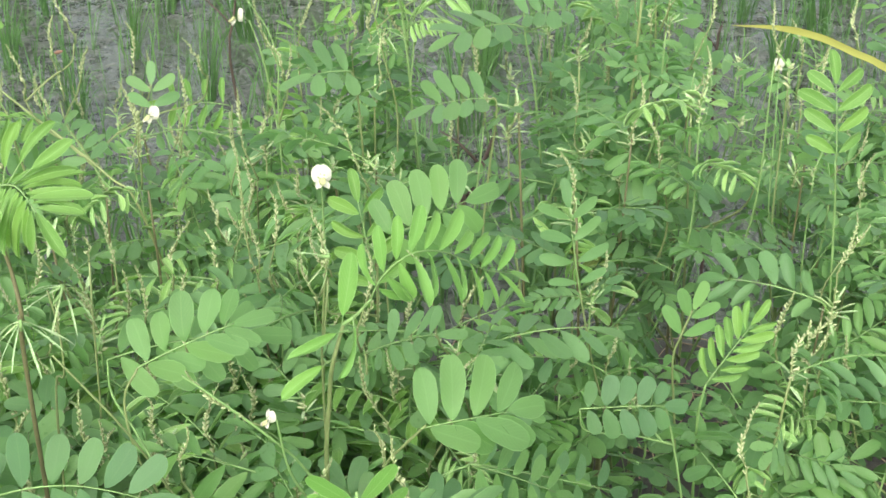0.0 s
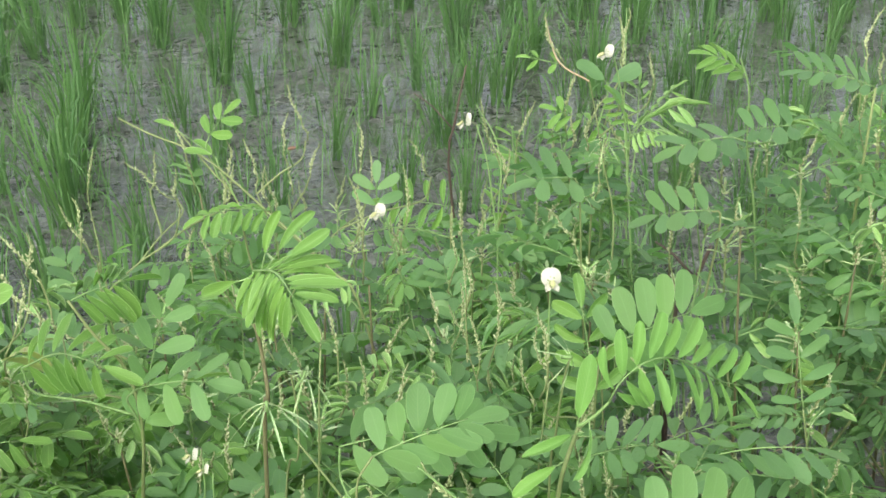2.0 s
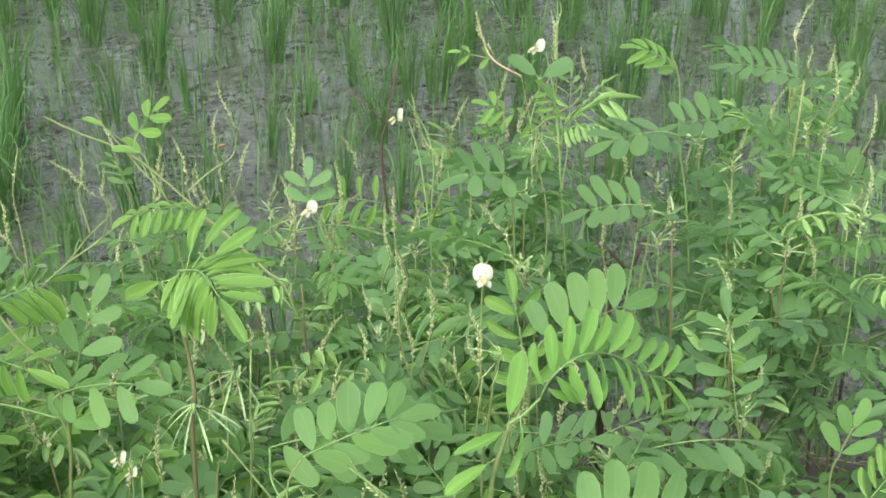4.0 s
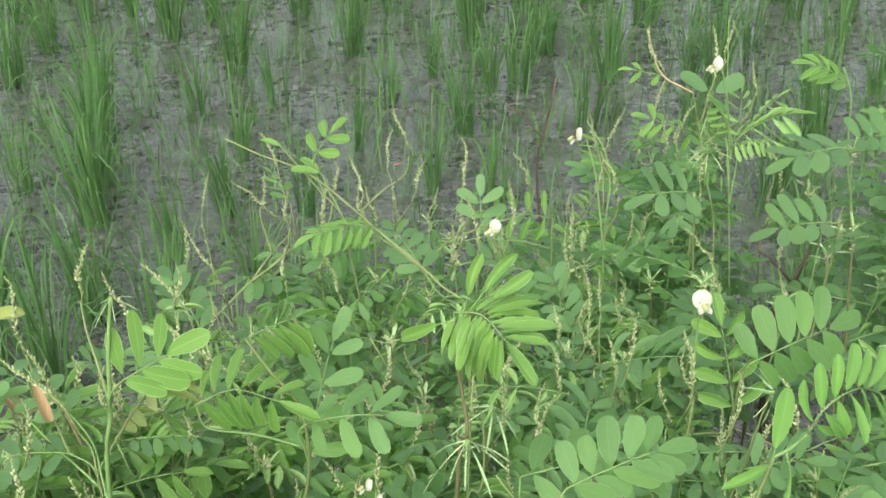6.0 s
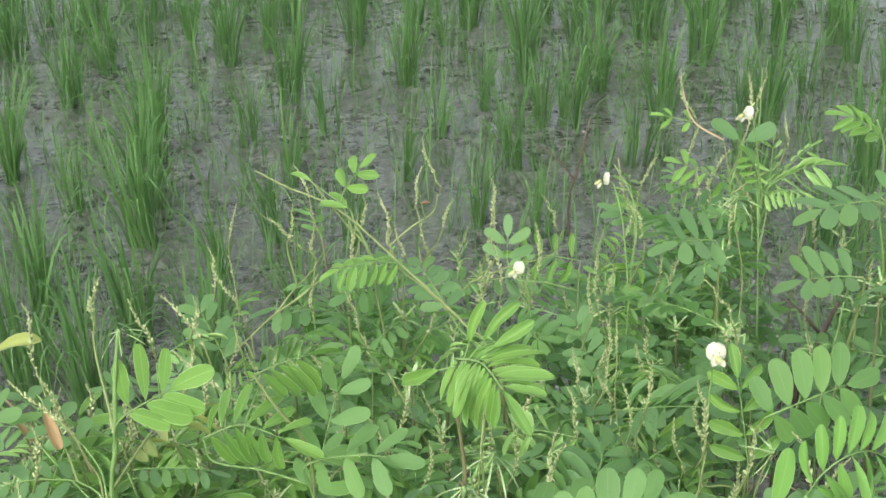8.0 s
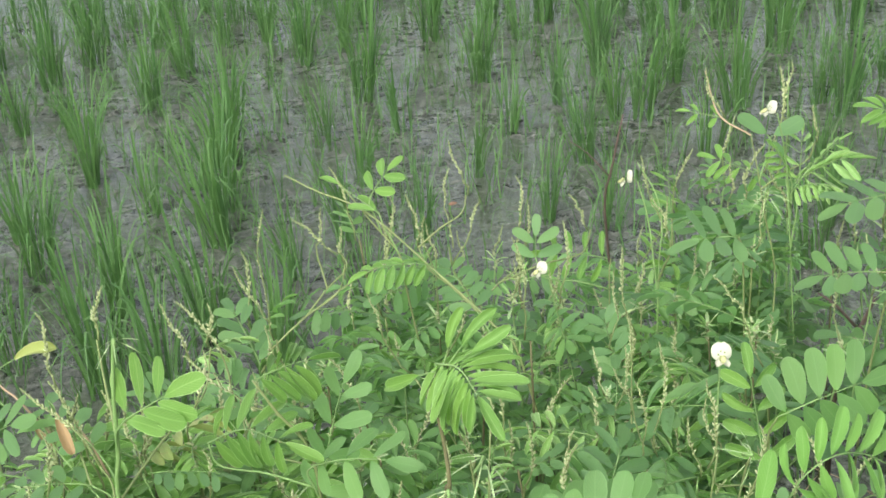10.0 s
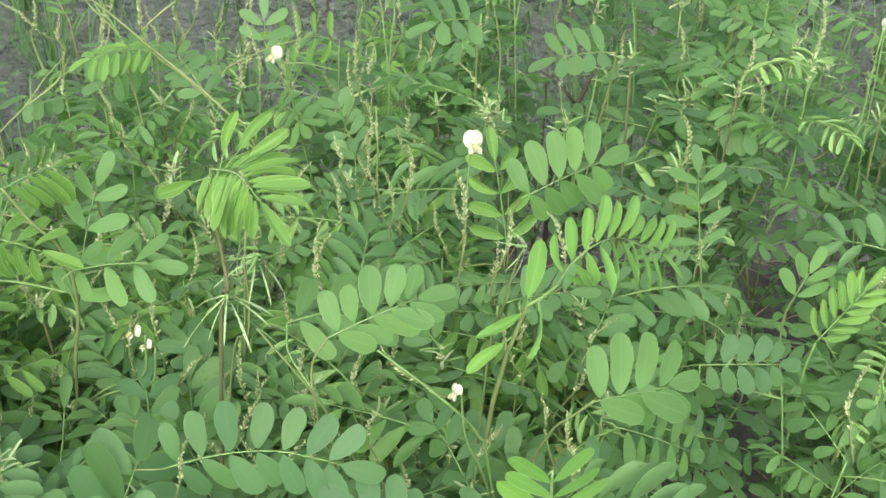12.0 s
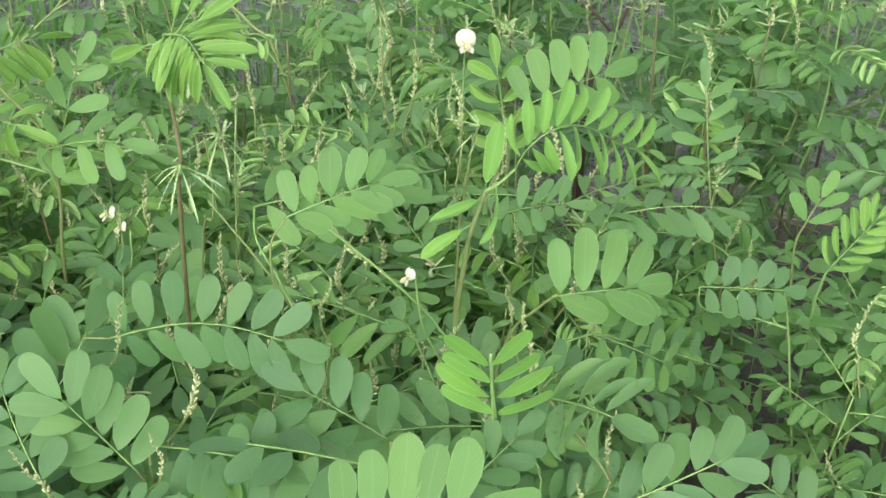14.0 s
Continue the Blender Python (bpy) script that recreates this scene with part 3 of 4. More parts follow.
def hero_leaf(key, base, tip, kind, pairs, size, normal, arch, spread=64, droop=8, fold=None, ratio=None, narrow=14, via=(), droop_end=None, skew=0, far=None, end=True):
    plant_of(key).leaves.append((np.array(base), np.array(tip), kind, pairs, size, np.array(normal), arch, spread, droop, fold, ratio, narrow, via, droop_end, skew, far, end))


def hero_whorl(key, hub, size, count, normal):
    plant_of(key).whorls.append((np.array(hub), size, count, np.array(normal)))


def hero_spike(key, base, tip, thick):
    plant_of(key).spikes.append((np.array(base), np.array(tip), thick))


def hero_withered(key, place):
    plant_of(key).withered.append(np.array(place))


def hero_flower(key, place, size, face):
    plant_of(key).flowers.append((np.array(place), size, face))


hero_stem("a", [(-0.098, 0.705, 1.314), (-0.097, 0.700, 1.297), (-0.094, 0.700, 1.269), (-0.092, 0.695, 1.243), (-0.100, 0.710, 1.195)], 0.0022, 'brown')
hero_leaf("a", (-0.098, 0.715, 1.319), (-0.067, 0.672, 1.324), 'young', 11, 0.033, (-0.1, -0.35, 0.93), 0, spread=88, droop=14, droop_end=58, far=16, fold=1, ratio=0.27, narrow=36, via=[(-0.081, 0.695, 1.328)])
hero_leaf("a", (-0.092, 0.710, 1.322), (-0.089, 0.710, 1.333), 'young', 0, 0.027, (0, -0.75, 0.65), 0, ratio=0.36, fold=1)
hero_leaf("a", (-0.089, 0.708, 1.323), (-0.080, 0.708, 1.336), 'young', 0, 0.031, (0, -0.75, 0.65), 0, ratio=0.34, fold=1)
hero_leaf("a", (-0.086, 0.706, 1.323), (-0.074, 0.706, 1.333), 'young', 0, 0.029, (0, -0.75, 0.65), 0, ratio=0.32, fold=1)
hero_leaf("a", (-0.097, 0.706, 1.319), (-0.107, 0.706, 1.316), 'young', 0, 0.03, (0, -0.75, 0.65), 0, ratio=0.38, fold=1)
hero_whorl("a", (-0.092, 0.690, 1.244), 0.035, 11, (0, 0.12, 1))
hero_whorl("b", (-0.077, 0.740, 1.235), 0.032, 8, (0.35, 0.1, 1))
hero_stem("b", [(-0.084, 0.730, 1.239), (-0.083, 0.735, 1.209), (-0.086, 0.740, 1.170), (-0.101, 0.760, 1.119)], 0.0014, 'stem')
hero_stem("c", [(0.092, 0.690, 1.230), (0.089, 0.690, 1.219), (0.084, 0.690, 1.200), (0.081, 0.700, 1.170), (0.075, 0.720, 1.072)], 0.0026, 'stem')
hero_leaf("c", (0.109, 0.685, 1.250), (0.201, 0.765, 1.212), 'bright', 10, 0.029, (0, -0.45, 0.9), 0, spread=76, skew=-34, droop=58, droop_end=6, far=-38, fold=1, ratio=0.33, narrow=30, via=[(0.114, 0.685, 1.262), (0.125, 0.690, 1.271), (0.138, 0.700, 1.271), (0.153, 0.720, 1.258), (0.168, 0.735, 1.242), (0.182, 0.750, 1.225)])
hero_stem("c", [(0.109, 0.685, 1.250), (0.100, 0.687, 1.238), (0.092, 0.690, 1.230)], 0.0016, 'green')
hero_leaf("c", (0.091, 0.690, 1.228), (0.092, 0.690, 1.236), 'bright', 0, 0.041, (-0.2, -0.9, 0.4), 0, ratio=0.34, fold=1)
hero_leaf("c", (0.098, 0.688, 1.237), (0.098, 0.680, 1.234), 'bright', 0, 0.033, (0.5, -0.8, 0.2), 0, ratio=0.26, fold=1)
hero_leaf("c", (0.095, 0.690, 1.226), (0.088, 0.685, 1.227), 'bright', 0, 0.034, (-0.1, -0.6, 0.8), 0, ratio=0.28, fold=1)
hero_leaf("c", (0.084, 0.690, 1.205), (0.078, 0.685, 1.204), 'bright', 0, 0.032, (-0.2, -0.75, 0.6), 0, ratio=0.32, fold=1)
hero_stem("d", [(0.138, 0.670, 1.167), (0.125, 0.675, 1.149), (0.112, 0.685, 1.122), (0.102, 0.700, 1.052)], 0.0018, 'stem')
hero_leaf("d", (0.135, 0.670, 1.165), (0.191, 0.690, 1.158), 'mid', 4, 0.036, (0, -0.8, 0.6), 0.03, spread=60, skew=34, droop=10, far=-4, ratio=0.44, narrow=20)
hero_leaf("d", (0.170, 0.720, 1.093), (0.232, 0.740, 1.046), 'mid', 5, 0.028, (0, -0.7, 0.7), 0.05, droop=14)
hero_stem("e", [(-0.108, 0.560, 1.119), (-0.106, 0.570, 1.090), (-0.110, 0.600, 0.988)], 0.0016, 'stem')
hero_leaf("e", (-0.107, 0.560, 1.117), (-0.145, 0.565, 1.170), 'mature', 5, 0.035, (-0.1, -0.75, 0.65), 0.03, spread=66, droop=4, ratio=0.44, narrow=22)
hero_leaf("f", (-0.134, 0.635, 1.154), (-0.025, 0.620, 1.167), 'deep', 7, 0.03, (0, -0.8, 0.55), 0, spread=76, droop=14, far=0, skew=14, ratio=0.47, narrow=18, via=[(-0.114, 0.635, 1.161), (-0.089, 0.630, 1.171), (-0.065, 0.630, 1.171), (-0.044, 0.625, 1.170)])
hero_stem("f", [(-0.134, 0.635, 1.154), (-0.159, 0.640, 1.147), (-0.176, 0.650, 1.116), (-0.220, 0.670, 0.973)], 0.0013, 'stem')
hero_leaf("f", (-0.026, 0.600, 1.111), (-0.056, 0.600, 1.092), 'deep', 3, 0.025, (0.1, -0.75, 0.65), 0.03, spread=64, ratio=0.46)
hero_leaf("af", (0.038, 0.600, 1.106), (-0.015, 0.605, 1.143), 'deep', 4, 0.03, (0.1, -0.75, 0.65), 0.03, spread=70, ratio=0.46, droop=10)
hero_leaf("g", (0.010, 0.500, 1.143), (0.084, 0.500, 1.157), 'mid', 5, 0.042, (0, -0.9, 0.4), 0, spread=86, ratio=0.45, fold=0, droop=2, narrow=22)
hero_stem("g", [(0.010, 0.500, 1.142), (-0.004, 0.520, 1.036)], 0.002, 'stem')
hero_stem("h", [(0.095, 0.583, 1.194), (0.097, 0.585, 1.160), (0.100, 0.587, 1.112), (0.106, 0.600, 0.994)], 0.0022, 'green')
hero_leaf("h", (0.100, 0.583, 1.143), (0.094, 0.580, 1.194), 'bright', 4, 0.034, (0, -0.85, 0.5), 0, spread=72, skew=-8, droop=6, ratio=0.3, narrow=34, end=False)
hero_leaf("i", (0.126, 0.950, 1.132), (0.192, 0.970, 1.153), 'mid', 5, 0.036, (0, -0.85, 0.5), 0.05, spread=84, droop=30, far=-4, ratio=0.44, narrow=26, skew=10)
hero_stem("i", [(0.126, 0.950, 1.132), (0.119, 0.955, 1.102), (0.118, 0.980, 0.980)], 0.002, 'stem')
hero_leaf("i", (0.118, 0.955, 1.080), (0.106, 0.975, 1.154), 'young', 4, 0.03, (0, -0.8, 0.5), 0.05)
hero_leaf("j", (0.283, 0.950, 1.075), (0.272, 0.955, 1.151), 'mature', 4, 0.026, (0.0, -0.9, 0.35), 0, spread=74, droop=2, ratio=0.35, narrow=24)
hero_stem("j", [(0.283, 0.950, 1.076), (0.298, 0.960, 1.000), (0.322, 0.980, 0.894)], 0.0018, 'stem')
hero_leaf("ae", (0.358, 0.740, 0.890), (0.299, 0.750, 0.932), 'deep', 3, 0.034, (0, -0.75, 0.6), 0.04, spread=62, ratio=0.5)
hero_leaf("ag", (0.199, 0.700, 0.960), (0.157, 0.700, 0.958), 'deep', 3, 0.028, (0, -0.75, 0.6), 0.04, spread=66, ratio=0.46)
hero_leaf("ad", (0.430, 0.900, 0.891), (0.505, 0.900, 0.835), 'deep', 5, 0.027, (0, -0.6, 0.8), 0.08, ratio=0.48)
hero_leaf("m", (-0.032, 0.700, 1.200), (0.026, 0.715, 1.218), 'mid', 5, 0.028, (0.1, -0.25, 0.95), 0.04, spread=62, skew=18, droop=4, far=-28, ratio=0.46, narrow=20)
hero_stem("m", [(-0.032, 0.700, 1.200), (-0.043, 0.700, 1.176), (-0.040, 0.700, 1.130), (-0.027, 0.720, 1.046)], 0.0016, 'stem')
hero_stem("n", [(-0.075, 0.680, 1.226), (-0.040, 0.680, 1.167), (-0.017, 0.690, 1.102), (0.009, 0.700, 1.043)], 0.0016, 'stem')
hero_leaf("n", (-0.060, 0.750, 1.172), (0.029, 0.760, 1.180), 'mid', 4, 0.034, (0, -0.5, 0.85), 0.1, droop=10)
hero_leaf("o", (-0.213, 0.820, 1.131), (-0.190, 0.840, 1.226), 'mid', 4, 0.028, (-0.1, -0.6, 0.8), 0.15)
hero_leaf("o", (-0.208, 0.800, 1.182), (-0.151, 0.780, 1.202), 'mid', 3, 0.028, (0, -0.5, 0.85), 0.1, ratio=0.42)
hero_leaf("o", (-0.242, 0.800, 1.252), (-0.209, 0.820, 1.257), 'young', 6, 0.03, (0, -0.6, 0.7), 0.1, droop=40, fold=2)
hero_stem("o", [(-0.244, 0.800, 1.252), (-0.230, 0.800, 1.226), (-0.214, 0.810, 1.190), (-0.213, 0.820, 1.131), (-0.232, 0.850, 1.020)], 0.0022, 'stem')
hero_stem("p", [(-0.311, 0.740, 1.319), (-0.315, 0.740, 1.298), (-0.319, 0.740, 1.274), (-0.326, 0.745, 1.228), (-0.342, 0.760, 1.145)], 0.0026, 'green')
hero_leaf("p", (-0.312, 0.735, 1.260), (-0.277, 0.725, 1.286), 'young', 3, 0.034, (0, -0.8, 0.55), 0.02, spread=50, skew=16, droop=6, far=-4, fold=0, ratio=0.42, narrow=14)
hero_whorl("p", (-0.311, 0.740, 1.318), 0.02, 6, (0, -0.2, 1))
hero_leaf("p", (-0.380, 0.820, 1.176), (-0.435, 0.850, 1.195), 'mature', 4, 0.024, (0, -0.2, 1), 0.1)
hero_leaf("p", (-0.380, 0.800, 1.159), (-0.435, 0.790, 1.160), 'mature', 4, 0.024, (0.1, -0.2, 1), 0.1)
hero_stem("q", [(-0.357, 1.310, 1.188), (-0.322, 1.300, 1.174), (-0.267, 1.290, 1.153), (-0.201, 1.270, 1.100), (-0.136, 1.240, 1.050), (-0.103, 1.220, 1.008)], 0.002, 'stem')
hero_stem("r", [(-0.302, 1.320, 1.175), (-0.264, 1.300, 1.135), (-0.237, 1.290, 1.103), (-0.231, 1.290, 1.047)], 0.0018, 'stem')
hero_leaf("r", (-0.262, 1.300, 1.172), (-0.246, 1.310, 1.192), 'young', 2, 0.024, (0.1, -0.2, 0.98), 0.05, spread=66, droop=6, ratio=0.44)
hero_leaf("r", (-0.255, 1.290, 1.153), (-0.297, 1.300, 1.181), 'young', 1, 0.026, (0, -0.2, 1), 0.0, spread=20)
hero_leaf("q", (-0.200, 1.270, 1.102), (-0.262, 1.240, 1.109), 'young', 6, 0.026, (0, -0.4, 0.9), 0.15, droop=30)
hero_leaf("q", (-0.152, 1.250, 1.058), (-0.187, 1.300, 1.084), 'mature', 5, 0.028, (0, -0.4, 0.9), 0.1)
hero_stem("s", [(0.125, 1.330, 1.219), (0.133, 1.330, 1.180), (0.142, 1.330, 1.128), (0.154, 1.330, 1.067), (0.153, 1.320, 0.989)], 0.0014, 'stem')
hero_leaf("s", (0.143, 1.330, 1.217), (0.139, 1.330, 1.221), 'mature', 0, 0.034, (-0.1, -0.45, 0.9), 0.0, ratio=0.56)
hero_leaf("s", (0.144, 1.330, 1.216), (0.148, 1.330, 1.219), 'mature', 0, 0.034, (0.1, -0.6, 0.8), 0.0, ratio=0.56)
hero_leaf("s", (0.144, 1.330, 1.215), (0.147, 1.330, 1.212), 'mature', 0, 0.022, (0, -0.6, 0.8), 0.0, ratio=0.5)
hero_stem("s", [(0.080, 1.360, 1.277), (0.094, 1.350, 1.234), (0.125, 1.330, 1.219)], 0.0014, 'pink')
hero_leaf("s", (0.095, 1.350, 1.231), (0.065, 1.350, 1.238), 'young', 2, 0.016, (0, -0.5, 0.8), 0.0)
hero_whorl("s", (0.140, 1.310, 1.165), 0.03, 8, (0, -0.3, 1))
hero_stem("t", [(0.162, 1.360, 1.286), (0.162, 1.350, 1.234), (0.162, 1.340, 1.175), (0.168, 1.330, 1.102)], 0.0013, 'green')
hero_leaf("t", (0.172, 1.330, 1.164), (0.211, 1.330, 1.212), 'pale', 6, 0.017, (0, -0.4, 0.8), 0.1, droop=50, fold=2)
hero_leaf("t", (0.168, 1.330, 1.158), (0.199, 1.280, 1.184), 'pale', 6, 0.019, (0, -0.4, 0.8), 0.15, droop=55, fold=1)
hero_leaf("t", (0.165, 1.330, 1.174), (0.149, 1.320, 1.208), 'young', 4, 0.016, (0, -0.4, 0.8), 0.1, droop=40, fold=1)
hero_leaf("t", (0.166, 1.340, 1.156), (0.216, 1.300, 1.206), 'pale', 6, 0.03, (0, -0.5, 0.7), 0.15, droop=40, fold=2)
hero_leaf("t", (0.174, 1.330, 1.148), (0.176, 1.340, 1.214), 'pale', 5, 0.020, (0.1, -0.6, 0.7), 0.1, droop=40, fold=2)
hero_leaf("u", (0.281, 1.330, 1.222), (0.247, 1.330, 1.246), 'young', 4, 0.026, (0, -0.25, 1), 0.15, spread=55)
hero_stem("u", [(0.274, 1.330, 1.243), (0.285, 1.330, 1.209), (0.290, 1.340, 1.140), (0.307, 1.350, 1.040)], 0.0018, 'green')
hero_leaf("u", (0.324, 1.280, 1.190), (0.276, 1.270, 1.189), 'mature', 4, 0.028, (0.1, 0.0, 1), 0.06, spread=80, droop=-40, far=2, ratio=0.46, narrow=22)
hero_leaf("u", (0.258, 1.240, 1.194), (0.208, 1.220, 1.193), 'mature', 3, 0.034, (0, 0.0, 1), 0.06, spread=66, droop=-12, far=2, ratio=0.46, narrow=24)
hero_leaf("y", (0.402, 1.300, 1.222), (0.332, 1.300, 1.240), 'mature', 6, 0.027, (0, -0.1, 1), 0.1, droop=-26, far=4)
hero_leaf("v", (0.228, 1.140, 1.163), (0.179, 1.130, 1.163), 'mature', 4, 0.031, (0.1, 0.0, 1), 0.06, spread=74, droop=-34, far=2, ratio=0.48, narrow=18)
hero_stem("v", [(0.228, 1.140, 1.163), (0.237, 1.145, 1.146), (0.229, 1.180, 1.001)], 0.002, 'stem')
hero_leaf("aj", (0.107, 1.190, 1.173), (0.070, 1.170, 1.180), 'mature', 3, 0.034, (0, -0.1, 1), 0.06, spread=78, droop=-36, far=8, ratio=0.48, narrow=20)
hero_leaf("w", (-0.020, 1.330, 1.080), (-0.082, 1.330, 1.086), 'young', 4, 0.028, (0, -0.8, 0.5), 0.1, spread=80, ratio=0.3)
hero_stem("aj", [(0.107, 1.190, 1.173), (0.112, 1.195, 1.149), (0.118, 1.210, 1.020)], 0.0018, 'stem')
hero_stem("w", [(-0.017, 1.330, 1.080), (-0.019, 1.330, 1.030)], 0.0016, 'stem')
hero_leaf("w", (-0.094, 1.300, 1.094), (-0.094, 1.310, 1.116), 'mature', 2, 0.026, (0, -0.5, 0.8), 0.0, ratio=0.42)
hero_leaf("x", (0.503, 1.000, 1.156), (0.501, 1.020, 1.218), 'young', 4, 0.032, (-0.1, -0.5, 0.8), 0.1, spread=60, ratio=0.42)
hero_stem("x", [(0.502, 1.000, 1.157), (0.519, 1.020, 1.074)], 0.002, 'green')
hero_leaf("ab", (-0.476, 0.860, 1.214), (-0.451, 0.860, 1.230), 'yellowed', 0, 0.034, (0, -0.6, 0.8), 0.05, ratio=0.5)
hero_leaf("ab", (-0.401, 0.810, 1.221), (-0.399, 0.808, 1.217), 'dry', 0, 0.036, (0.5, -0.8, 0.2), 0.0, ratio=0.42)
hero_leaf("ab", (-0.440, 0.840, 1.189), (-0.437, 0.840, 1.184), 'dry', 0, 0.026, (0.4, -0.8, 0.3), 0.0, ratio=0.36)
hero_leaf("ab", (-0.488, 0.840, 1.163), (-0.444, 0.820, 1.197), 'mature', 3, 0.028, (0, -0.6, 0.8), 0.05)
hero_stem("ab", [(-0.492, 0.900, 1.242), (-0.477, 0.870, 1.207), (-0.451, 0.850, 1.200), (-0.420, 0.840, 1.171), (-0.390, 0.840, 1.156)], 0.0016, 'pink')
hero_whorl("ah", (0.086, 0.680, 1.283), 0.021, 7, (0.8, -0.5, 0.3))
hero_stem("ah", [(0.086, 0.683, 1.280), (0.083, 0.690, 1.262), (0.079, 0.710, 1.209), (0.076, 0.740, 1.136)], 0.0014, 'stem')
hero_stem("k", [(0.370, 0.920, 1.070), (0.363, 0.920, 1.047), (0.359, 0.925, 1.015), (0.371, 0.940, 0.929)], 0.0018, 'stem')
hero_leaf("k", (0.362, 0.920, 1.044), (0.371, 0.920, 1.071), 'mid', 2, 0.027, (-0.1, -0.85, 0.5), 0, spread=46, droop=2, ratio=0.4)
hero_leaf("k", (0.381, 0.900, 1.010), (0.413, 0.900, 1.066), 'young', 6, 0.027, (-0.2, -0.8, 0.5), 0.03, spread=52, droop=6, fold=1, ratio=0.34, narrow=18)
hero_stem("k", [(0.381, 0.900, 1.010), (0.379, 0.905, 0.971), (0.386, 0.920, 0.894)], 0.0024, 'green')
hero_leaf("l", (0.271, 0.865, 1.020), (0.339, 0.865, 1.018), 'deep', 5, 0.023, (0, -0.8, 0.6), 0.03, spread=72, ratio=0.55, droop=6)
hero_leaf("l", (0.177, 0.800, 1.027), (0.292, 0.830, 0.965), 'deep', 6, 0.026, (0, -0.75, 0.65), 0.03, ratio=0.5, droop=12, spread=70)
hero_leaf("l", (0.281, 0.930, 1.021), (0.203, 0.920, 1.037), 'deep', 5, 0.021, (0, -0.75, 0.65), 0.03, ratio=0.5, droop=8, spread=70)
hero_stem("l", [(0.341, 0.870, 1.014), (0.354, 0.875, 0.959), (0.379, 0.890, 0.840), (0.406, 0.910, 0.715)], 0.002, 'green')
hero_leaf("o", (-0.284, 0.800, 1.199), (-0.223, 0.790, 1.207), 'young', 6, 0.032, (0, -0.45, 0.9), 0, spread=80, droop=62, far=4, fold=1, ratio=0.34, narrow=24, via=[(-0.256, 0.800, 1.211)])
hero_withered("q", (-0.182, 1.300, 1.158))
hero_withered("p", (-0.431, 0.840, 1.187))
hero_flower("i", (0.080, 0.910, 1.212), 0.0150, (0.05, -0.85, 0.45))
hero_flower("z", (0.003, 1.257, 1.205), 0.0135, (-0.9, -0.3, 0.15))
hero_flower("w", (-0.080, 1.195, 1.136), 0.0135, (-0.5, -0.7, 0.3))
hero_flower("t", (0.138, 1.280, 1.266), 0.0135, (-0.7, -0.5, 0.3))
hero_flower("aa", (0.046, 0.660, 1.187), 0.008, (-0.5, -0.6, 0.2))
hero_flower("x", (0.515, 1.200, 1.157), 0.01, (-0.3, -0.8, 0.3))
hero_flower("o", (-0.167, 0.780, 1.143), 0.0095, (-0.8, -0.4, 0.3))
hero_flower("o", (-0.160, 0.780, 1.131), 0.0078, (-0.8, -0.4, 0.3))
hero_stem("aa", [(-0.002, 0.670, 1.214), (0.015, 0.670, 1.197), (0.044, 0.670, 1.166), (0.064, 0.680, 1.130), (0.076, 0.690, 1.078)], 0.0016, 'green')
hero_spike("aa", (0.038, 0.670, 1.173), (-0.002, 0.670, 1.214), 0.8)
hero_stem("z", [(0.013, 1.260, 1.220), (0.031, 1.260, 1.186), (0.037, 1.260, 1.148), (0.033, 1.270, 1.078)], 0.0014, 'green')
hero_spike("z", (0.040, 1.260, 1.145), (0.011, 1.260, 1.222), 0.8)
hero_spike("i", (0.075, 0.930, 1.095), (0.075, 0.930, 1.176), 1.1)
hero_spike("q", (-0.366, 1.200, 1.068), (-0.360, 1.200, 1.195), 0.9)
hero_spike("q", (-0.287, 1.250, 1.113), (-0.287, 1.250, 1.157), 0.9)
hero_spike("q", (-0.299, 1.280, 1.112), (-0.350, 1.280, 1.148), 0.9)
hero_spike("q", (-0.248, 1.300, 1.118), (-0.243, 1.300, 1.170), 0.9)
hero_spike("q", (-0.218, 1.300, 1.108), (-0.227, 1.300, 1.168), 0.9)
hero_spike("q", (-0.168, 1.330, 1.155), (-0.181, 1.330, 1.217), 0.9)
hero_spike("q", (-0.189, 1.320, 1.098), (-0.188, 1.320, 1.187), 0.9)
hero_spike("q", (-0.162, 1.300, 1.126), (-0.152, 1.300, 1.163), 0.9)
hero_spike("q", (-0.105, 1.320, 1.104), (-0.116, 1.320, 1.178), 0.9)
hero_spike("q", (-0.037, 1.320, 1.119), (-0.058, 1.320, 1.161), 0.9)
hero_spike("q", (-0.322, 1.100, 1.109), (-0.347, 1.100, 1.188), 0.9)
hero_spike("q", (-0.318, 1.260, 1.131), (-0.307, 1.260, 1.170), 0.9)
hero_spike("p", (-0.352, 0.800, 1.283), (-0.346, 0.800, 1.323), 1.0)
hero_spike("p", (-0.422, 0.860, 1.205), (-0.429, 0.860, 1.269), 1.0)
hero_spike("p", (-0.329, 0.950, 1.189), (-0.326, 0.950, 1.229), 1.0)
hero_spike("p", (-0.311, 0.950, 1.138), (-0.352, 0.950, 1.228), 1.0)
hero_spike("p", (-0.370, 0.800, 1.176), (-0.418, 0.800, 1.240), 1.0)
hero_spike("p", (-0.232, 0.900, 1.131), (-0.326, 0.900, 1.217), 1.0)
hero_spike("p", (-0.511, 0.900, 1.153), (-0.503, 0.900, 1.257), 1.0)
hero_spike("s", (0.189, 1.340, 1.207), (0.188, 1.340, 1.247), 0.8)
hero_spike("s", (0.097, 1.350, 1.231), (0.079, 1.350, 1.283), 0.8)
hero_spike("s", (0.163, 1.350, 1.216), (0.161, 1.350, 1.290), 0.8)
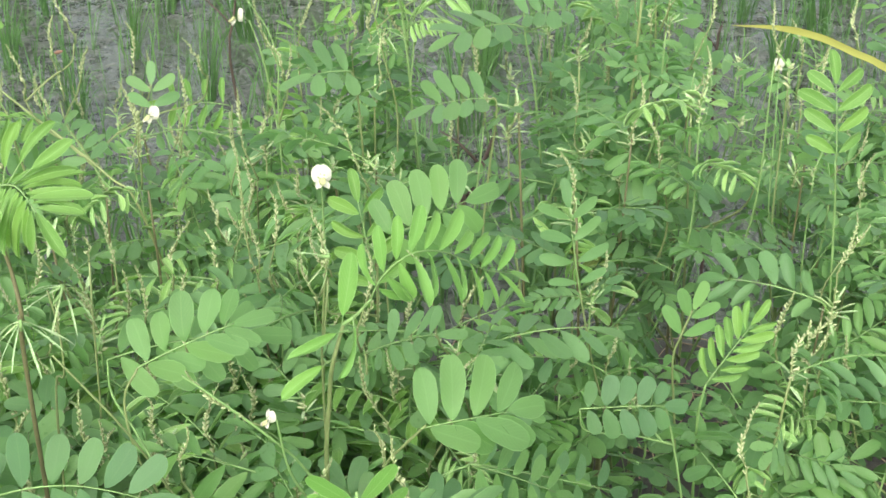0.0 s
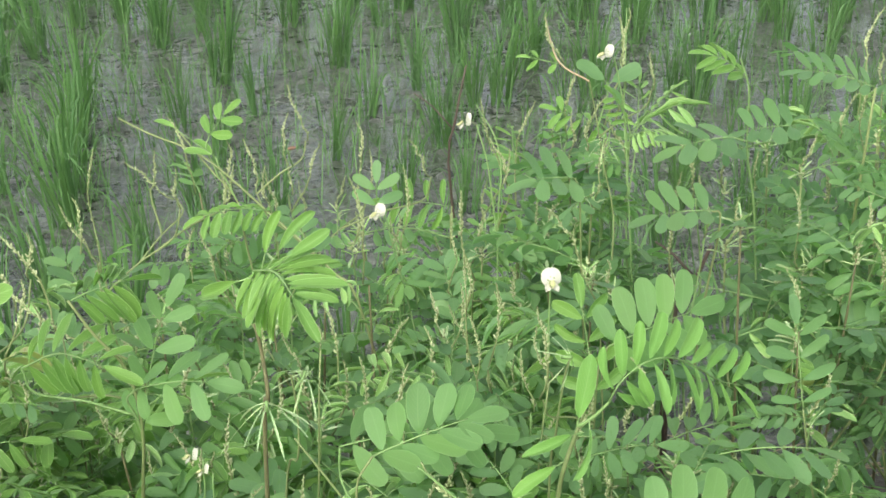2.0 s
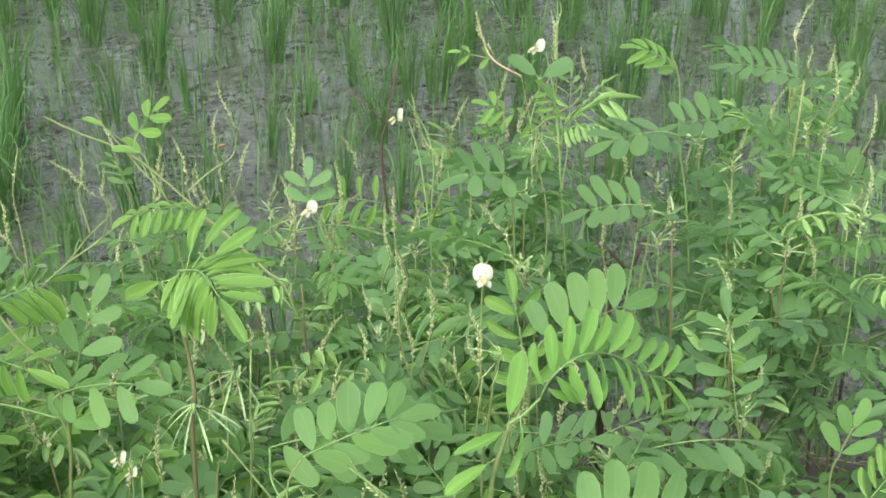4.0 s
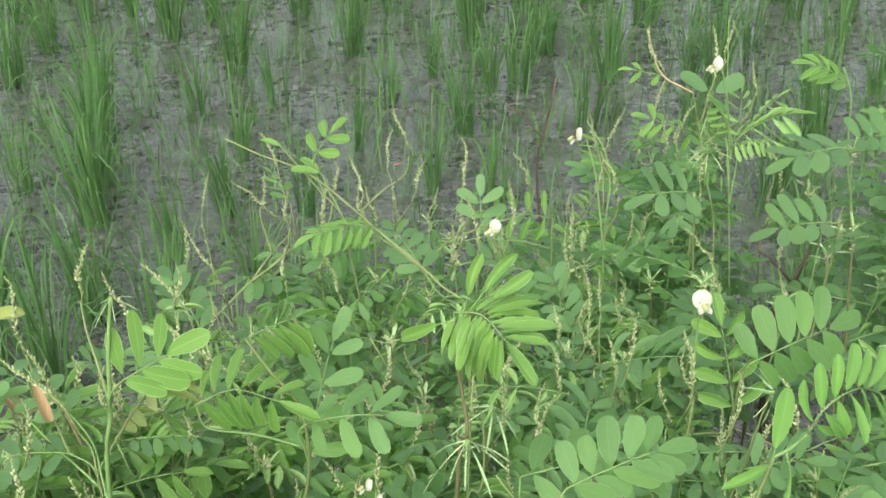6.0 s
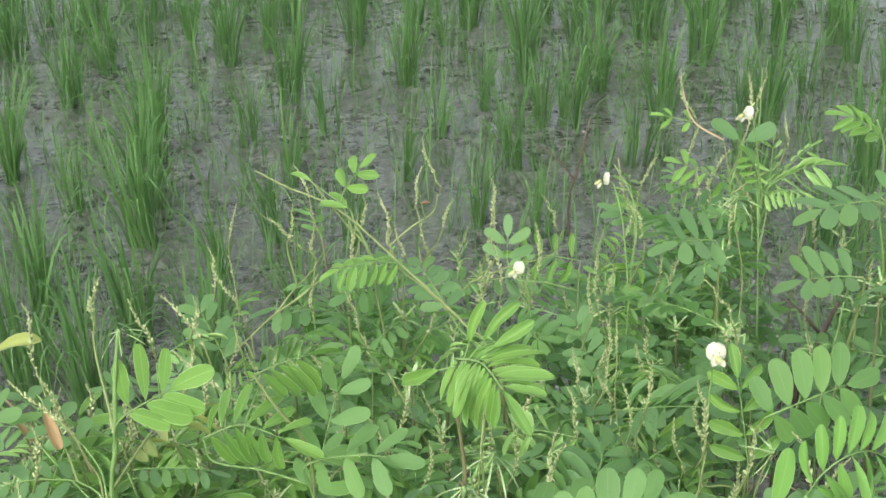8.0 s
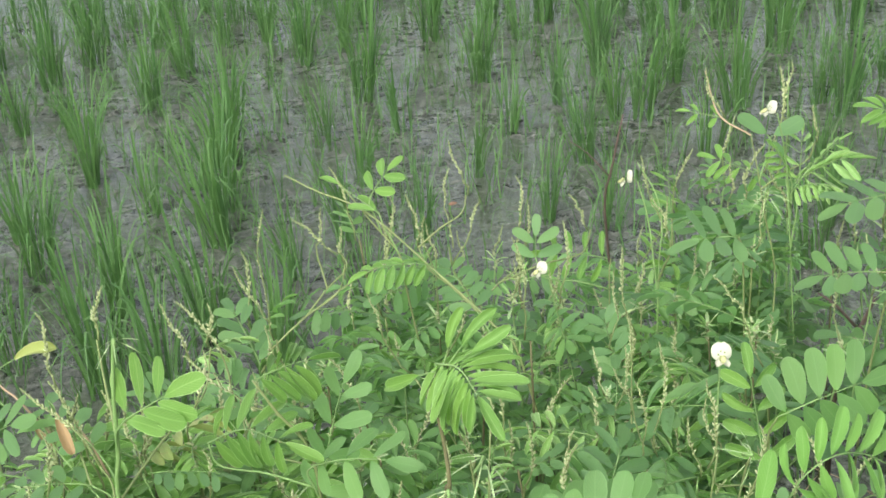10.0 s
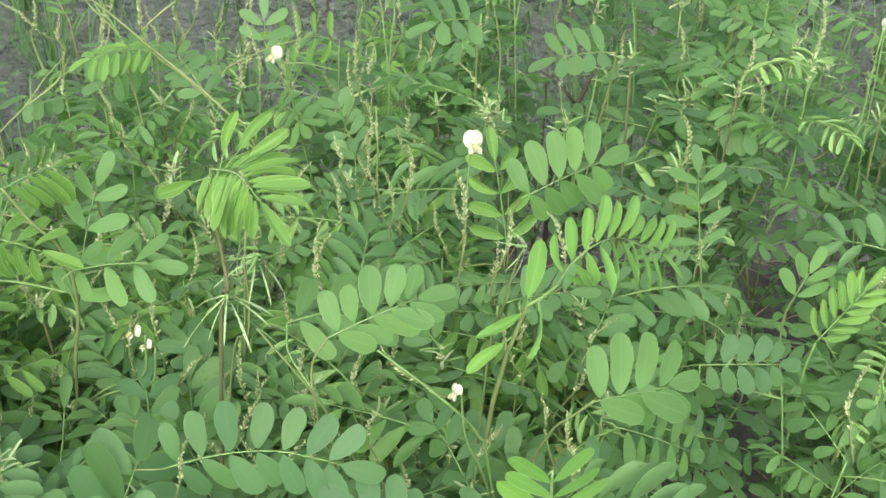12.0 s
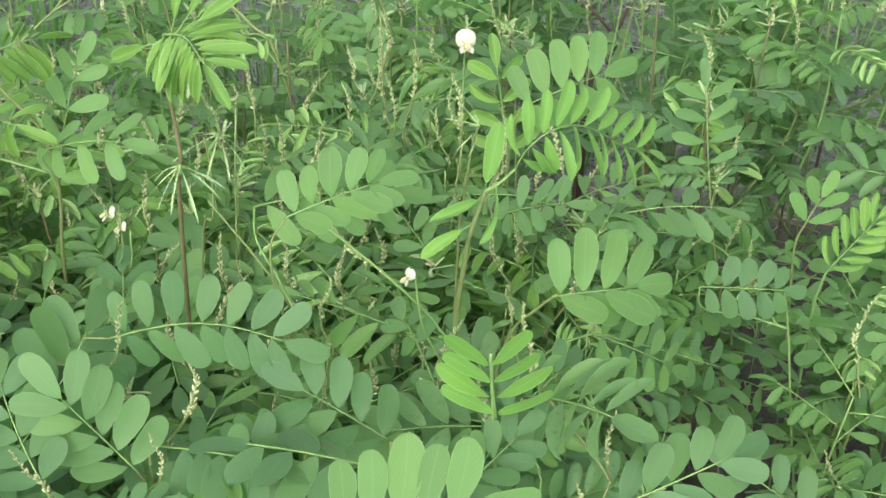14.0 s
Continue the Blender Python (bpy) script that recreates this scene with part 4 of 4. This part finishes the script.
hero_spike("z", (-0.199, 1.120, 1.062), (-0.237, 1.120, 1.151), 0.9)
hero_spike("z", (0.122, 1.000, 1.149), (0.075, 1.000, 1.224), 0.9)
hero_spike("z", (0.045, 1.250, 1.141), (0.030, 1.250, 1.191), 0.9)
hero_spike("z", (-0.015, 1.200, 1.050), (-0.007, 1.200, 1.128), 0.9)
hero_spike("f", (-0.124, 0.600, 1.166), (-0.111, 0.600, 1.213), 0.78)
hero_spike("f", (-0.005, 0.660, 1.119), (-0.003, 0.660, 1.185), 0.78)
hero_spike("f", (0.177, 0.620, 1.055), (0.170, 0.620, 1.116), 0.9)
hero_spike("f", (-0.091, 0.550, 1.085), (-0.097, 0.550, 1.157), 0.78)
hero_spike("f", (-0.094, 0.900, 1.156), (-0.094, 0.900, 1.178), 0.78)
hero_spike("f", (0.112, 0.700, 1.114), (0.110, 0.700, 1.148), 0.78)
hero_spike("f", (0.398, 0.800, 0.854), (0.381, 0.800, 0.904), 0.78)
hero_spike("f", (0.080, 0.930, 1.113), (0.070, 0.930, 1.163), 0.78)
hero_spike("f", (0.036, 1.020, 1.019), (-0.001, 1.020, 1.179), 0.78)
hero_spike("f", (-0.177, 0.520, 1.116), (-0.182, 0.520, 1.161), 0.78)


def branch_mesh(lines):
    """All the woody lines of one plant, as one mesh."""
    h = Heap()
    mats = list(STALK.values())
    names = list(STALK)
    for pts, r0, r1, mat in lines:
        line = smooth_line(pts, 4 * len(pts) + 2)
        v, f = tube(line, r0, r1, 6)
        h.add(v, f, names.index(mat))
    return h.mesh("stem", mats)


LABELS = ("leafy green legume shrub with pinnate leaves on the bank", "green legume shrub with pale bud spikes on the bank", "tall green legume shoot with oval leaflets on the bank")


def build_hero(p, i):
    rng = random.Random(900 + i)
    anchors = [s[0][-1] for s in p.stems] or [p.leaves[0][0] if p.leaves else p.spikes[0][0] + np.array([0, 0.02, -0.08])]
    low = anchors[0]
    run = (p.stems[0][0][-1] - p.stems[0][0][-2]) if p.stems else np.array([0.0, 0.0, -1.0])
    slide = min(max(run[0] / max(abs(run[2]), 0.02), -0.2), 0.2) * (low[2] - 0.42) * 0.6
    rx, ry = low[0] + slide + rng.uniform(-0.01, 0.01), low[1] + 0.03 + 0.08 * max(low[2] - 0.42, 0)
    root = np.array([rx, ry, ground_z(rx, ry) - 0.01])
    plant = new("shrub_plant")
    plant.location = Vector(root)
    label = LABELS[1] if p.spikes else LABELS[0] if len(p.leaves) > 1 else LABELS[2]
    if p.flowers:
        label = "green legume shrub with cream-white pea flowers on the bank"
    tagged(plant, label, "shrub", "legume shrubs on the bank")
    lines, wood = [], []
    for pts, r, mat in p.stems:
        tail = pts[-1]
        if wood and np.linalg.norm(np.vstack(wood) - tail, axis=1).min() < 0.015:
            lines.append(([q - root for q in pts], r * 0.5, r * 0.8, mat))
            wood.append(smooth_line(pts, 30))
            continue
        knee = tail * 0.5 + root * 0.5 + np.array([0.006, 0.01, 0])
        full = list(pts) + [knee, root]
        lines.append(([q - root for q in full], r * 0.42, r * 0.8, mat))
        wood.append(smooth_line(full, 60))
    if not wood:
        full = [low, low * 0.5 + root * 0.5 + np.array([0, 0.02, 0]), root]
        lines.append(([q - root for q in full], 0.0014, 0.0028, "stem"))
        wood.append(smooth_line(full, 40))

    def join(base, r, mat, back=None, drop=0.045):
        """A side shoot from base down to the nearest lower piece of wood."""
        cloud = np.vstack(wood)
        d = np.linalg.norm(cloud - base, axis=1)
        if d.min() < 0.006:
            return
        cost = np.where(cloud[:, 2] < base[2] - 0.5 * d, d, d + 3.0)
        foot = cloud[cost.argmin()]
        far = np.linalg.norm((foot - base)[:2])
        if back is not None:
            if np.dot((cloud[cost.argmin()] - base)[:2], back[:2]) < 0:
                back = np.array([0.2 * back[0], 0.2 * back[1], -np.linalg.norm(back)])
            course = unit(unit(back) * np.array([1, 1, 0.6]) + np.array([0, 0, -0.30]))
            turn = base + course * 0.022
            deep = np.where(cloud[:, 2] < base[2] - drop, np.linalg.norm(cloud - turn, axis=1), 9.0)
            foot = cloud[deep.argmin()] if deep.min() < 0.16 else root
            gap = np.linalg.norm(foot - base)
            turn = base + (0.6 * course + 0.4 * unit(foot - base)) * 0.3 * gap
            mid = turn * 0.5 + foot * 0.5 + np.array([0, 0, 0.03 * gap])
            pts = [base, turn, mid, foot]
        elif far > 0.09 or cost.min() > 3.0:
            knee = np.array([base[0] * 0.75 + root[0] * 0.25, base[1] * 0.75 + root[1] * 0.25 + 0.015, base[2] * 0.5 + root[2] * 0.5])
            pts = [base, knee, root]
        else:
            mid = base * 0.55 + foot * 0.45 + np.array([(base - foot)[0] * 0.2, (base - foot)[1] * 0.2, 0])
            pts = [base, mid, foot]
        lines.append(([q - root for q in pts], r * 0.7, r, mat))
        wood.append(smooth_line(pts, 24))

    for base, tip, kind, pairs, size, normal, arch, spread, droop, fold, ratio, narrow, via, droop_end, skew, far, end in p.leaves:
        s = np.linspace(0, 1, 10)[:, None]
        up = unit(normal + np.array([0, 0, 0.8]))
        line = (tip - base) * s + up * arch * np.linalg.norm(tip - base) * 4 * s * (1 - s) * 0.6
        if via:
            line = smooth_line([base, *[np.array(q) for q in via], tip], 16) - base
        if fold is None:
            fold = {"mature": 0, "deep": 0, "mid": 0, "dry": 2, "young": 1, "bright": 0, "pale": 1, "closed": 2, "yellowed": 1}[kind]
        if ratio is None:
            ratio = {"mature": 0.44, "deep": 0.44, "mid": 0.40, "dry": 0.5, "young": 0.38, "bright": 0.34, "pale": 0.34, "closed": 0.24, "yellowed": 0.5}[kind]
        join(base, 0.0010, "green", line[0] - line[1])
        lay = lay_leaf(line, unit(normal), kind, pairs, size, ratio, spread, droop, fold, rng, 0.10, narrow, droop_end, 0.0, skew, far, 0.45, end)
        v, f = rib(line, 0.0007)
        leaf_split(plant, Matrix.Translation(Vector(base - root)), mesh_of("leaf", v, f, STALK["green"]), lay)
    for hub, size, n, normal in p.whorls:
        join(hub, 0.0012, "green")
        up = unit(normal)
        e1 = unit(np.cross(up, (0.2, 1, 0.1)))
        e2 = np.cross(up, e1)
        lay = []
        for k in range(n):
            a = 2 * math.pi * (k + rng.uniform(-0.25, 0.25)) / n
            r = math.cos(a) * e1 + math.sin(a) * e2
            q = radians(rng.uniform(14, 32))
            d = r * math.cos(q) - up * math.sin(q)
            m = np.eye(4)
            m[:3, :3] = axes(d, up * math.cos(q) + r * math.sin(q)) * size * rng.uniform(0.75, 1.1)
            m[:3, 3] = d * 0.002
            lay.append((leaflet_key("closed", 0.04, 4, 1), m))
        v, f = tube(np.array([-up * 0.006, up * 0.001]), 0.0012, 0.0012, 5)
        leaf_split(plant, Matrix.Translation(Vector(hub - root)), mesh_of("leaf", v, f, STALK["green"]), lay)
    for k, (base, tip, thick) in enumerate(p.spikes):
        join(base, 0.0011, "stem", base - tip)
        axis = tip - base
        ln = np.linalg.norm(axis)
        rot = axes(unit(np.cross(axis, (0.3, 1, 0.1))), axis)
        part("flower_spike", spike_mesh(ln, 31 * i + k, thick), plant, matrix(rot, base - root), "pale hairy spike of flower buds")
    for place in p.withered:
        v, f = bud(0.010, 0.0022, unit((0.8, -0.2, 0.25)), place - root, 6)
        part("withered_flower", mesh_of("withered_flower", v, f, WITHERED), plant, None, "withered dark red flower")
        join(place, 0.0009, "green")
    for place, size, face in p.flowers:
        f = unit(np.array(face))
        join(place - f * size * 0.8 - np.array([0, 0, 0.3 * size]), 0.0010, "green", np.array([-0.3 * f[0], -0.3 * f[1], -1.0]), 0.12)
        flower_on(plant, place - root, size, face)
    part("stem", branch_mesh(lines), plant)


for i, p in enumerate(heroes.values()):
    build_hero(p, i)


# ---- the rest of the stand ----
def canopy(x, y):
    """Height to which the leaves of the stand reach."""
    z = 1.05 + 0.05 * noise.noise((x * 4, y * 4, 9.0))
    z += 0.08 * max(0.0, 1 - abs(y - 0.88) / 0.4) * min(max((-0.20 - x) / 0.12, 0.0), 1.0)
    z += 0.09 * max(0.0, 1 - abs(y - 0.55) / 0.22) * (1.0 if x < 0.15 else 0.3)
    z -= min(max((x - 0.20) / 0.08, 0.0), 1.0) * (0.14 * min(max((0.88 - y) / 0.10, 0.0), 1.0) + 0.24 * min(max((0.76 - y) / 0.08, 0.0), 1.0))
    z += 0.07 * max(0.0, 1 - abs(x - 0.14) / 0.16) * min(max((y - 1.02) / 0.1, 0.0), 1.0)
    if x > 0.1 and y > 1.05:
        z += 0.06 * min((x - 0.1) / 0.2, 1.0) + 0.065 * min(max((x - 0.32) / 0.15, 0.0), 1.0) - 0.14 * min(max((x - 0.50) / 0.1, 0.0), 1.0)
    return z


def inside(x, y):
    """Whether the stand covers this spot of the bank."""
    left = -0.41 - 0.45 * max(0.0, (0.86 - y) / 0.4)
    return left < x < 0.88 and 0.40 < y < 1.56 + 0.08 * math.sin(3 * x + 1)


def hollow(x, y):
    """Open lanes between the shrubs at the edge of the bank."""
    if y < 1.14:
        return False
    return abs(x - 0.225 - 0.16 * (y - 1.17)) < 0.026 or abs(x + 0.130 + 0.14 * (y - 1.23)) < 0.022 or abs(x - 0.47 - 0.36 * (y - 1.12)) < 0.028


def build_shrub(x, y, seed):
    rng = random.Random(seed)
    root = np.array([x, y + 0.03, ground_z(x, y + 0.03) - 0.01])
    plant = new("shrub_plant")
    plant.location = Vector(root)
    tagged(plant, LABELS[seed % 2], "shrub", "legume shrubs on the bank")
    lines = []
    branches = []
    for b in range(rng.randint(3, 4)):
        a = rng.uniform(0, 2 * math.pi)
        reach = rng.uniform(0.03, 0.13) if b else 0.02
        tx, ty = x + math.cos(a) * reach, y + math.sin(a) * reach
        top = canopy(tx, ty) + rng.uniform(-0.12, 0.0)
        tip = np.array([tx, ty, top])
        if b == 0:
            pts = [root, root * 0.5 + tip * 0.5 + np.array([rng.uniform(-0.02, 0.02), 0.01, 0]), tip]
            trunk = smooth_line(pts, 24)
            lines.append(([q - root for q in pts], 0.0026, 0.0010, rng.choice(("stem", "brown", "brown" if y > 1.0 else "stem"))))
        else:
            foot = trunk[rng.randint(8, 15)]
            pts = [foot, foot * 0.45 + tip * 0.55 + np.array([math.cos(a), math.sin(a), 0]) * 0.03, tip]
            lines.append(([q - root for q in pts], 0.0016, 0.0008, rng.choice(("stem", "green", "green"))))
        branches.append(smooth_line(pts, 24))
    for line in branches:
        turn = rng.uniform(0, 6.28)
        for k in range(5, 24, 2):
            if line[k][2] < root[2] + 0.22:
                continue
            turn += 2.4 + rng.uniform(-0.4, 0.4)
            p = line[k]
            if hollow(p[0], p[1]):
                continue
            out = np.array([math.cos(turn), math.sin(turn), rng.uniform(0.05, 0.55)])
            wild = 0.55 if y < 0.75 else 0.70
            nrm = np.array([rng.uniform(-wild, wild), (-0.35 if y < 0.75 else 0.0) + rng.uniform(-wild, wild), 0.85])
            tipness = k / 23
            r = rng.random()
            left = x < -0.12 and 0.72 < y < 1.0
            # near and low leaves take the darker kind, which paints in their shade
            low = y < 0.70 or (x > 0.12 and y < 0.88)
            kind = "deep" if (low and rng.random() < 0.95) or (y > 1.0 and x > 0.0 and rng.random() < 0.3) else "mature"
            fresh = 0.50 if left else -0.2 if low else 0.04 if x > 0.3 else 0.10
            if tipness > (0.45 if left else 0.8) and r < fresh:
                kind = "young"
            elif tipness > 0.8 and r < fresh + 0.10:
                kind = "pale"
            elif kind == "mature" and tipness > 0.5 and r < fresh + 0.34:
                kind = "mid"
            elif r > 0.997:
                kind = "yellowed"
            v = VARIANTS[kind][rng.randrange(len(VARIANTS[kind]))]
            s = rng.uniform(0.72, 1.08) if y < 0.75 else rng.uniform(0.62, 1.12) if y < 1.0 else rng.uniform(0.55, 0.98)
            end = p + unit(out) * 0.11
            if hollow(end[0], end[1]):
                continue
            m = matrix(axes(out, nrm), p - root, s)
            if y < 0.70 and -0.40 < x < 0.40 and p[2] > canopy(x, y) - 0.10:
                leaf_split(plant, m, v[0], v[1])
            else:
                part("leaf", v[2], plant, m)
        pick = rng.random()
        if pick > (0.70 if y < 0.68 else 0.45):
            part("leaf", TUFTS[rng.randrange(6)], plant, matrix(axes((math.cos(turn), math.sin(turn), 0), unit(line[-1] - line[-4])), line[-1] - root, rng.uniform(0.8, 1.25)), "tuft of pale unopened leaflets")
        if pick < (0.30 if y < 0.7 else 0.55 if y < 0.8 else 0.85 if x < -0.1 else 0.72):
            p = line[-1]
            d = unit(line[-1] - line[-4]) + np.array([rng.uniform(-0.3, 0.3), rng.uniform(-0.3, 0.3), 0.2])
            rot = axes(unit(np.cross(d, (0.3, 1, 0.1))), d)
            part("flower_spike", SPIKES[rng.randrange(9)], plant, matrix(rot, p - root, rng.uniform(0.75, 1.25) if y < 0.75 else rng.uniform(0.85, 1.25)))
    part("stem", branch_mesh(lines), plant)


sp = random.Random(21)
count = 0
yy = 0.46
while yy < 1.60:
    xx = -0.95 + sp.uniform(0, 0.1)
    while xx < 0.95:
        x, y = xx + sp.uniform(-0.04, 0.04), yy + sp.uniform(-0.04, 0.04)
        if inside(x, y) and not hollow(x, y) and not (0.17 < x < 0.50 and y < 1.12 and sp.random() < (0.84 if y < 0.72 else 0.55 if y < 0.86 else 0.15)):
            build_shrub(x, y, count)
            count += 1
        xx += 0.120 if yy < 0.82 else 0.135 if yy < 1.15 else 0.108
    yy += 0.115

for k in range(16):
    x, y = sp.uniform(-0.46, -0.06), sp.uniform(0.50, 0.86)
    build_shrub(x, y, count)
    count += 1

for k in range(7):
    x, y = sp.uniform(-0.48, -0.30), sp.uniform(0.76, 0.90)
    build_shrub(x, y, count)
    count += 1

for k in range(20):
    x, y = sp.uniform(-0.20, 0.19), sp.uniform(0.72, 1.02)
    build_shrub(x, y, count)
    count += 1


# ---- dead twigs, a long grass blade, litter ----
def twig(pts, r, label):
    line = smooth_line(pts, 14)
    v, f = tube(line, r * 0.5, r, 6)
    h = Heap()
    h.add(v, f)
    a, b = line[4], line[3]
    v, f = tube(smooth_line([a, a + np.array([-0.025, 0.0, 0.03]), a + np.array([-0.045, 0.0, 0.045])], 5), r * 0.5, r * 0.25, 5)
    h.add(v, f)
    tagged(new("dead_twig", h.mesh("dead_twig", STALK["dead"])), label, "twig")


twig([(-0.007, 1.500, 1.179), (-0.020, 1.500, 1.114), (-0.030, 1.520, 1.026), (0.0, 1.56, 0.70), (0.01, 1.60, 0.38)], 0.0022, "thin dark dead twig standing among the shrubs")
twig([(0.662, 1.880, 0.928), (0.657, 1.880, 0.873), (0.68, 1.92, 0.55), (0.69, 1.95, 0.15)], 0.0035, "dark dead stalk standing on the bank slope")
twig([(0.260, 1.340, 1.030), (0.249, 1.340, 0.999), (0.231, 1.330, 0.959), (0.223, 1.330, 0.924), (0.22, 1.36, 0.40)], 0.0040, "dark woody dead stalk standing among the shrubs")


def long_blade():
    pts = smooth_line([(0.496, 1.300, 1.158), (0.546, 1.300, 1.153), (0.589, 1.300, 1.141), (0.627, 1.300, 1.123), (0.673, 1.300, 1.098), (0.80, 1.31, 1.00), (0.87, 1.34, 0.75), (0.90, 1.38, 0.40)], 28)
    verts, faces = [], []
    for i, p in enumerate(pts):
        s = i / (len(pts) - 1)
        w = 0.0042 * min(1.0, s * 5 + 0.06)
        verts += [p + np.array([0.1, -0.4, 1.0]) * w, p + np.array([0, 0.15, 0]) * w, p - np.array([0.1, -0.4, 1.0]) * w]
    for i in range(len(pts) - 1):
        for c in (0, 1):
            faces.append((i * 3 + c, i * 3 + c + 1, i * 3 + 4 + c, i * 3 + 3 + c))
    tagged(new("grass_blade", mesh_of("grass_blade", verts, faces, GRASS_DRY)), "long arching yellowed grass blade rising from the bank", "grass")


long_blade()


def litter():
    rng = random.Random(77)
    h = Heap()
    for i in range(700):
        x, y = rng.uniform(-1.0, 1.3), rng.uniform(0.4, 1.9)
        a, ln = rng.uniform(0, 6.28), rng.uniform(0.03, 0.13)
        d = np.array([math.cos(a), math.sin(a), rng.uniform(-0.1, 0.35)])
        p = np.array([x, y, ground_z(x, y) + 0.002])
        v, f = tube(smooth_line([p, p + d * ln * 0.5 + np.array([0, 0, 0.006]), p + d * ln], 4), 0.0012, 0.0006, 4)
        h.add(v, f)
    tagged(new("straw_litter", h.mesh("straw_litter", STALK["straw"])), "scattered dry straw and stalks on the soil", "litter", kind="stuff")


litter()


def bank_weeds():
    """Low broad seedlings that cover the soil between the shrub stems."""
    rng = random.Random(55)
    h = Heap()
    shapes = [LIGHT[leaflet_key("mature", 0.48, 0, k)] for k in range(3)]
    for i in range(1500):
        x, y = (rng.uniform(-0.9, 1.2), rng.uniform(0.5, 1.75)) if i < 700 else (rng.uniform(0.1, 0.5), rng.uniform(0.5, 1.1)) if i < 1000 else (rng.uniform(-2.5, 2.7), rng.uniform(-0.6, 1.8))
        base = np.array([x, y, ground_z(x, y) + rng.uniform(0.005, 0.10)])
        for k in range(rng.randint(2, 5)):
            a = rng.uniform(0, 6.28)
            d = np.array([math.cos(a), math.sin(a), rng.uniform(-0.2, 0.5)])
            v, f, uv = shapes[k % 3]
            h.add(list(v * rng.uniform(0.012, 0.026) @ axes(d, (0, 0, 1)).T + base), f, 0, uv)
        p, q = tube(np.array([base, base - np.array([0, 0, base[2] - ground_z(x, y) + 0.004])]), 0.0008, 0.001, 4)
        h.add(p, q, 1)
    tagged(new("bank_weeds", h.mesh("bank_weeds", [LEAF["deep"], STALK["green"]])), "low green seedlings between the shrub stems", "weeds", kind="stuff")


bank_weeds()
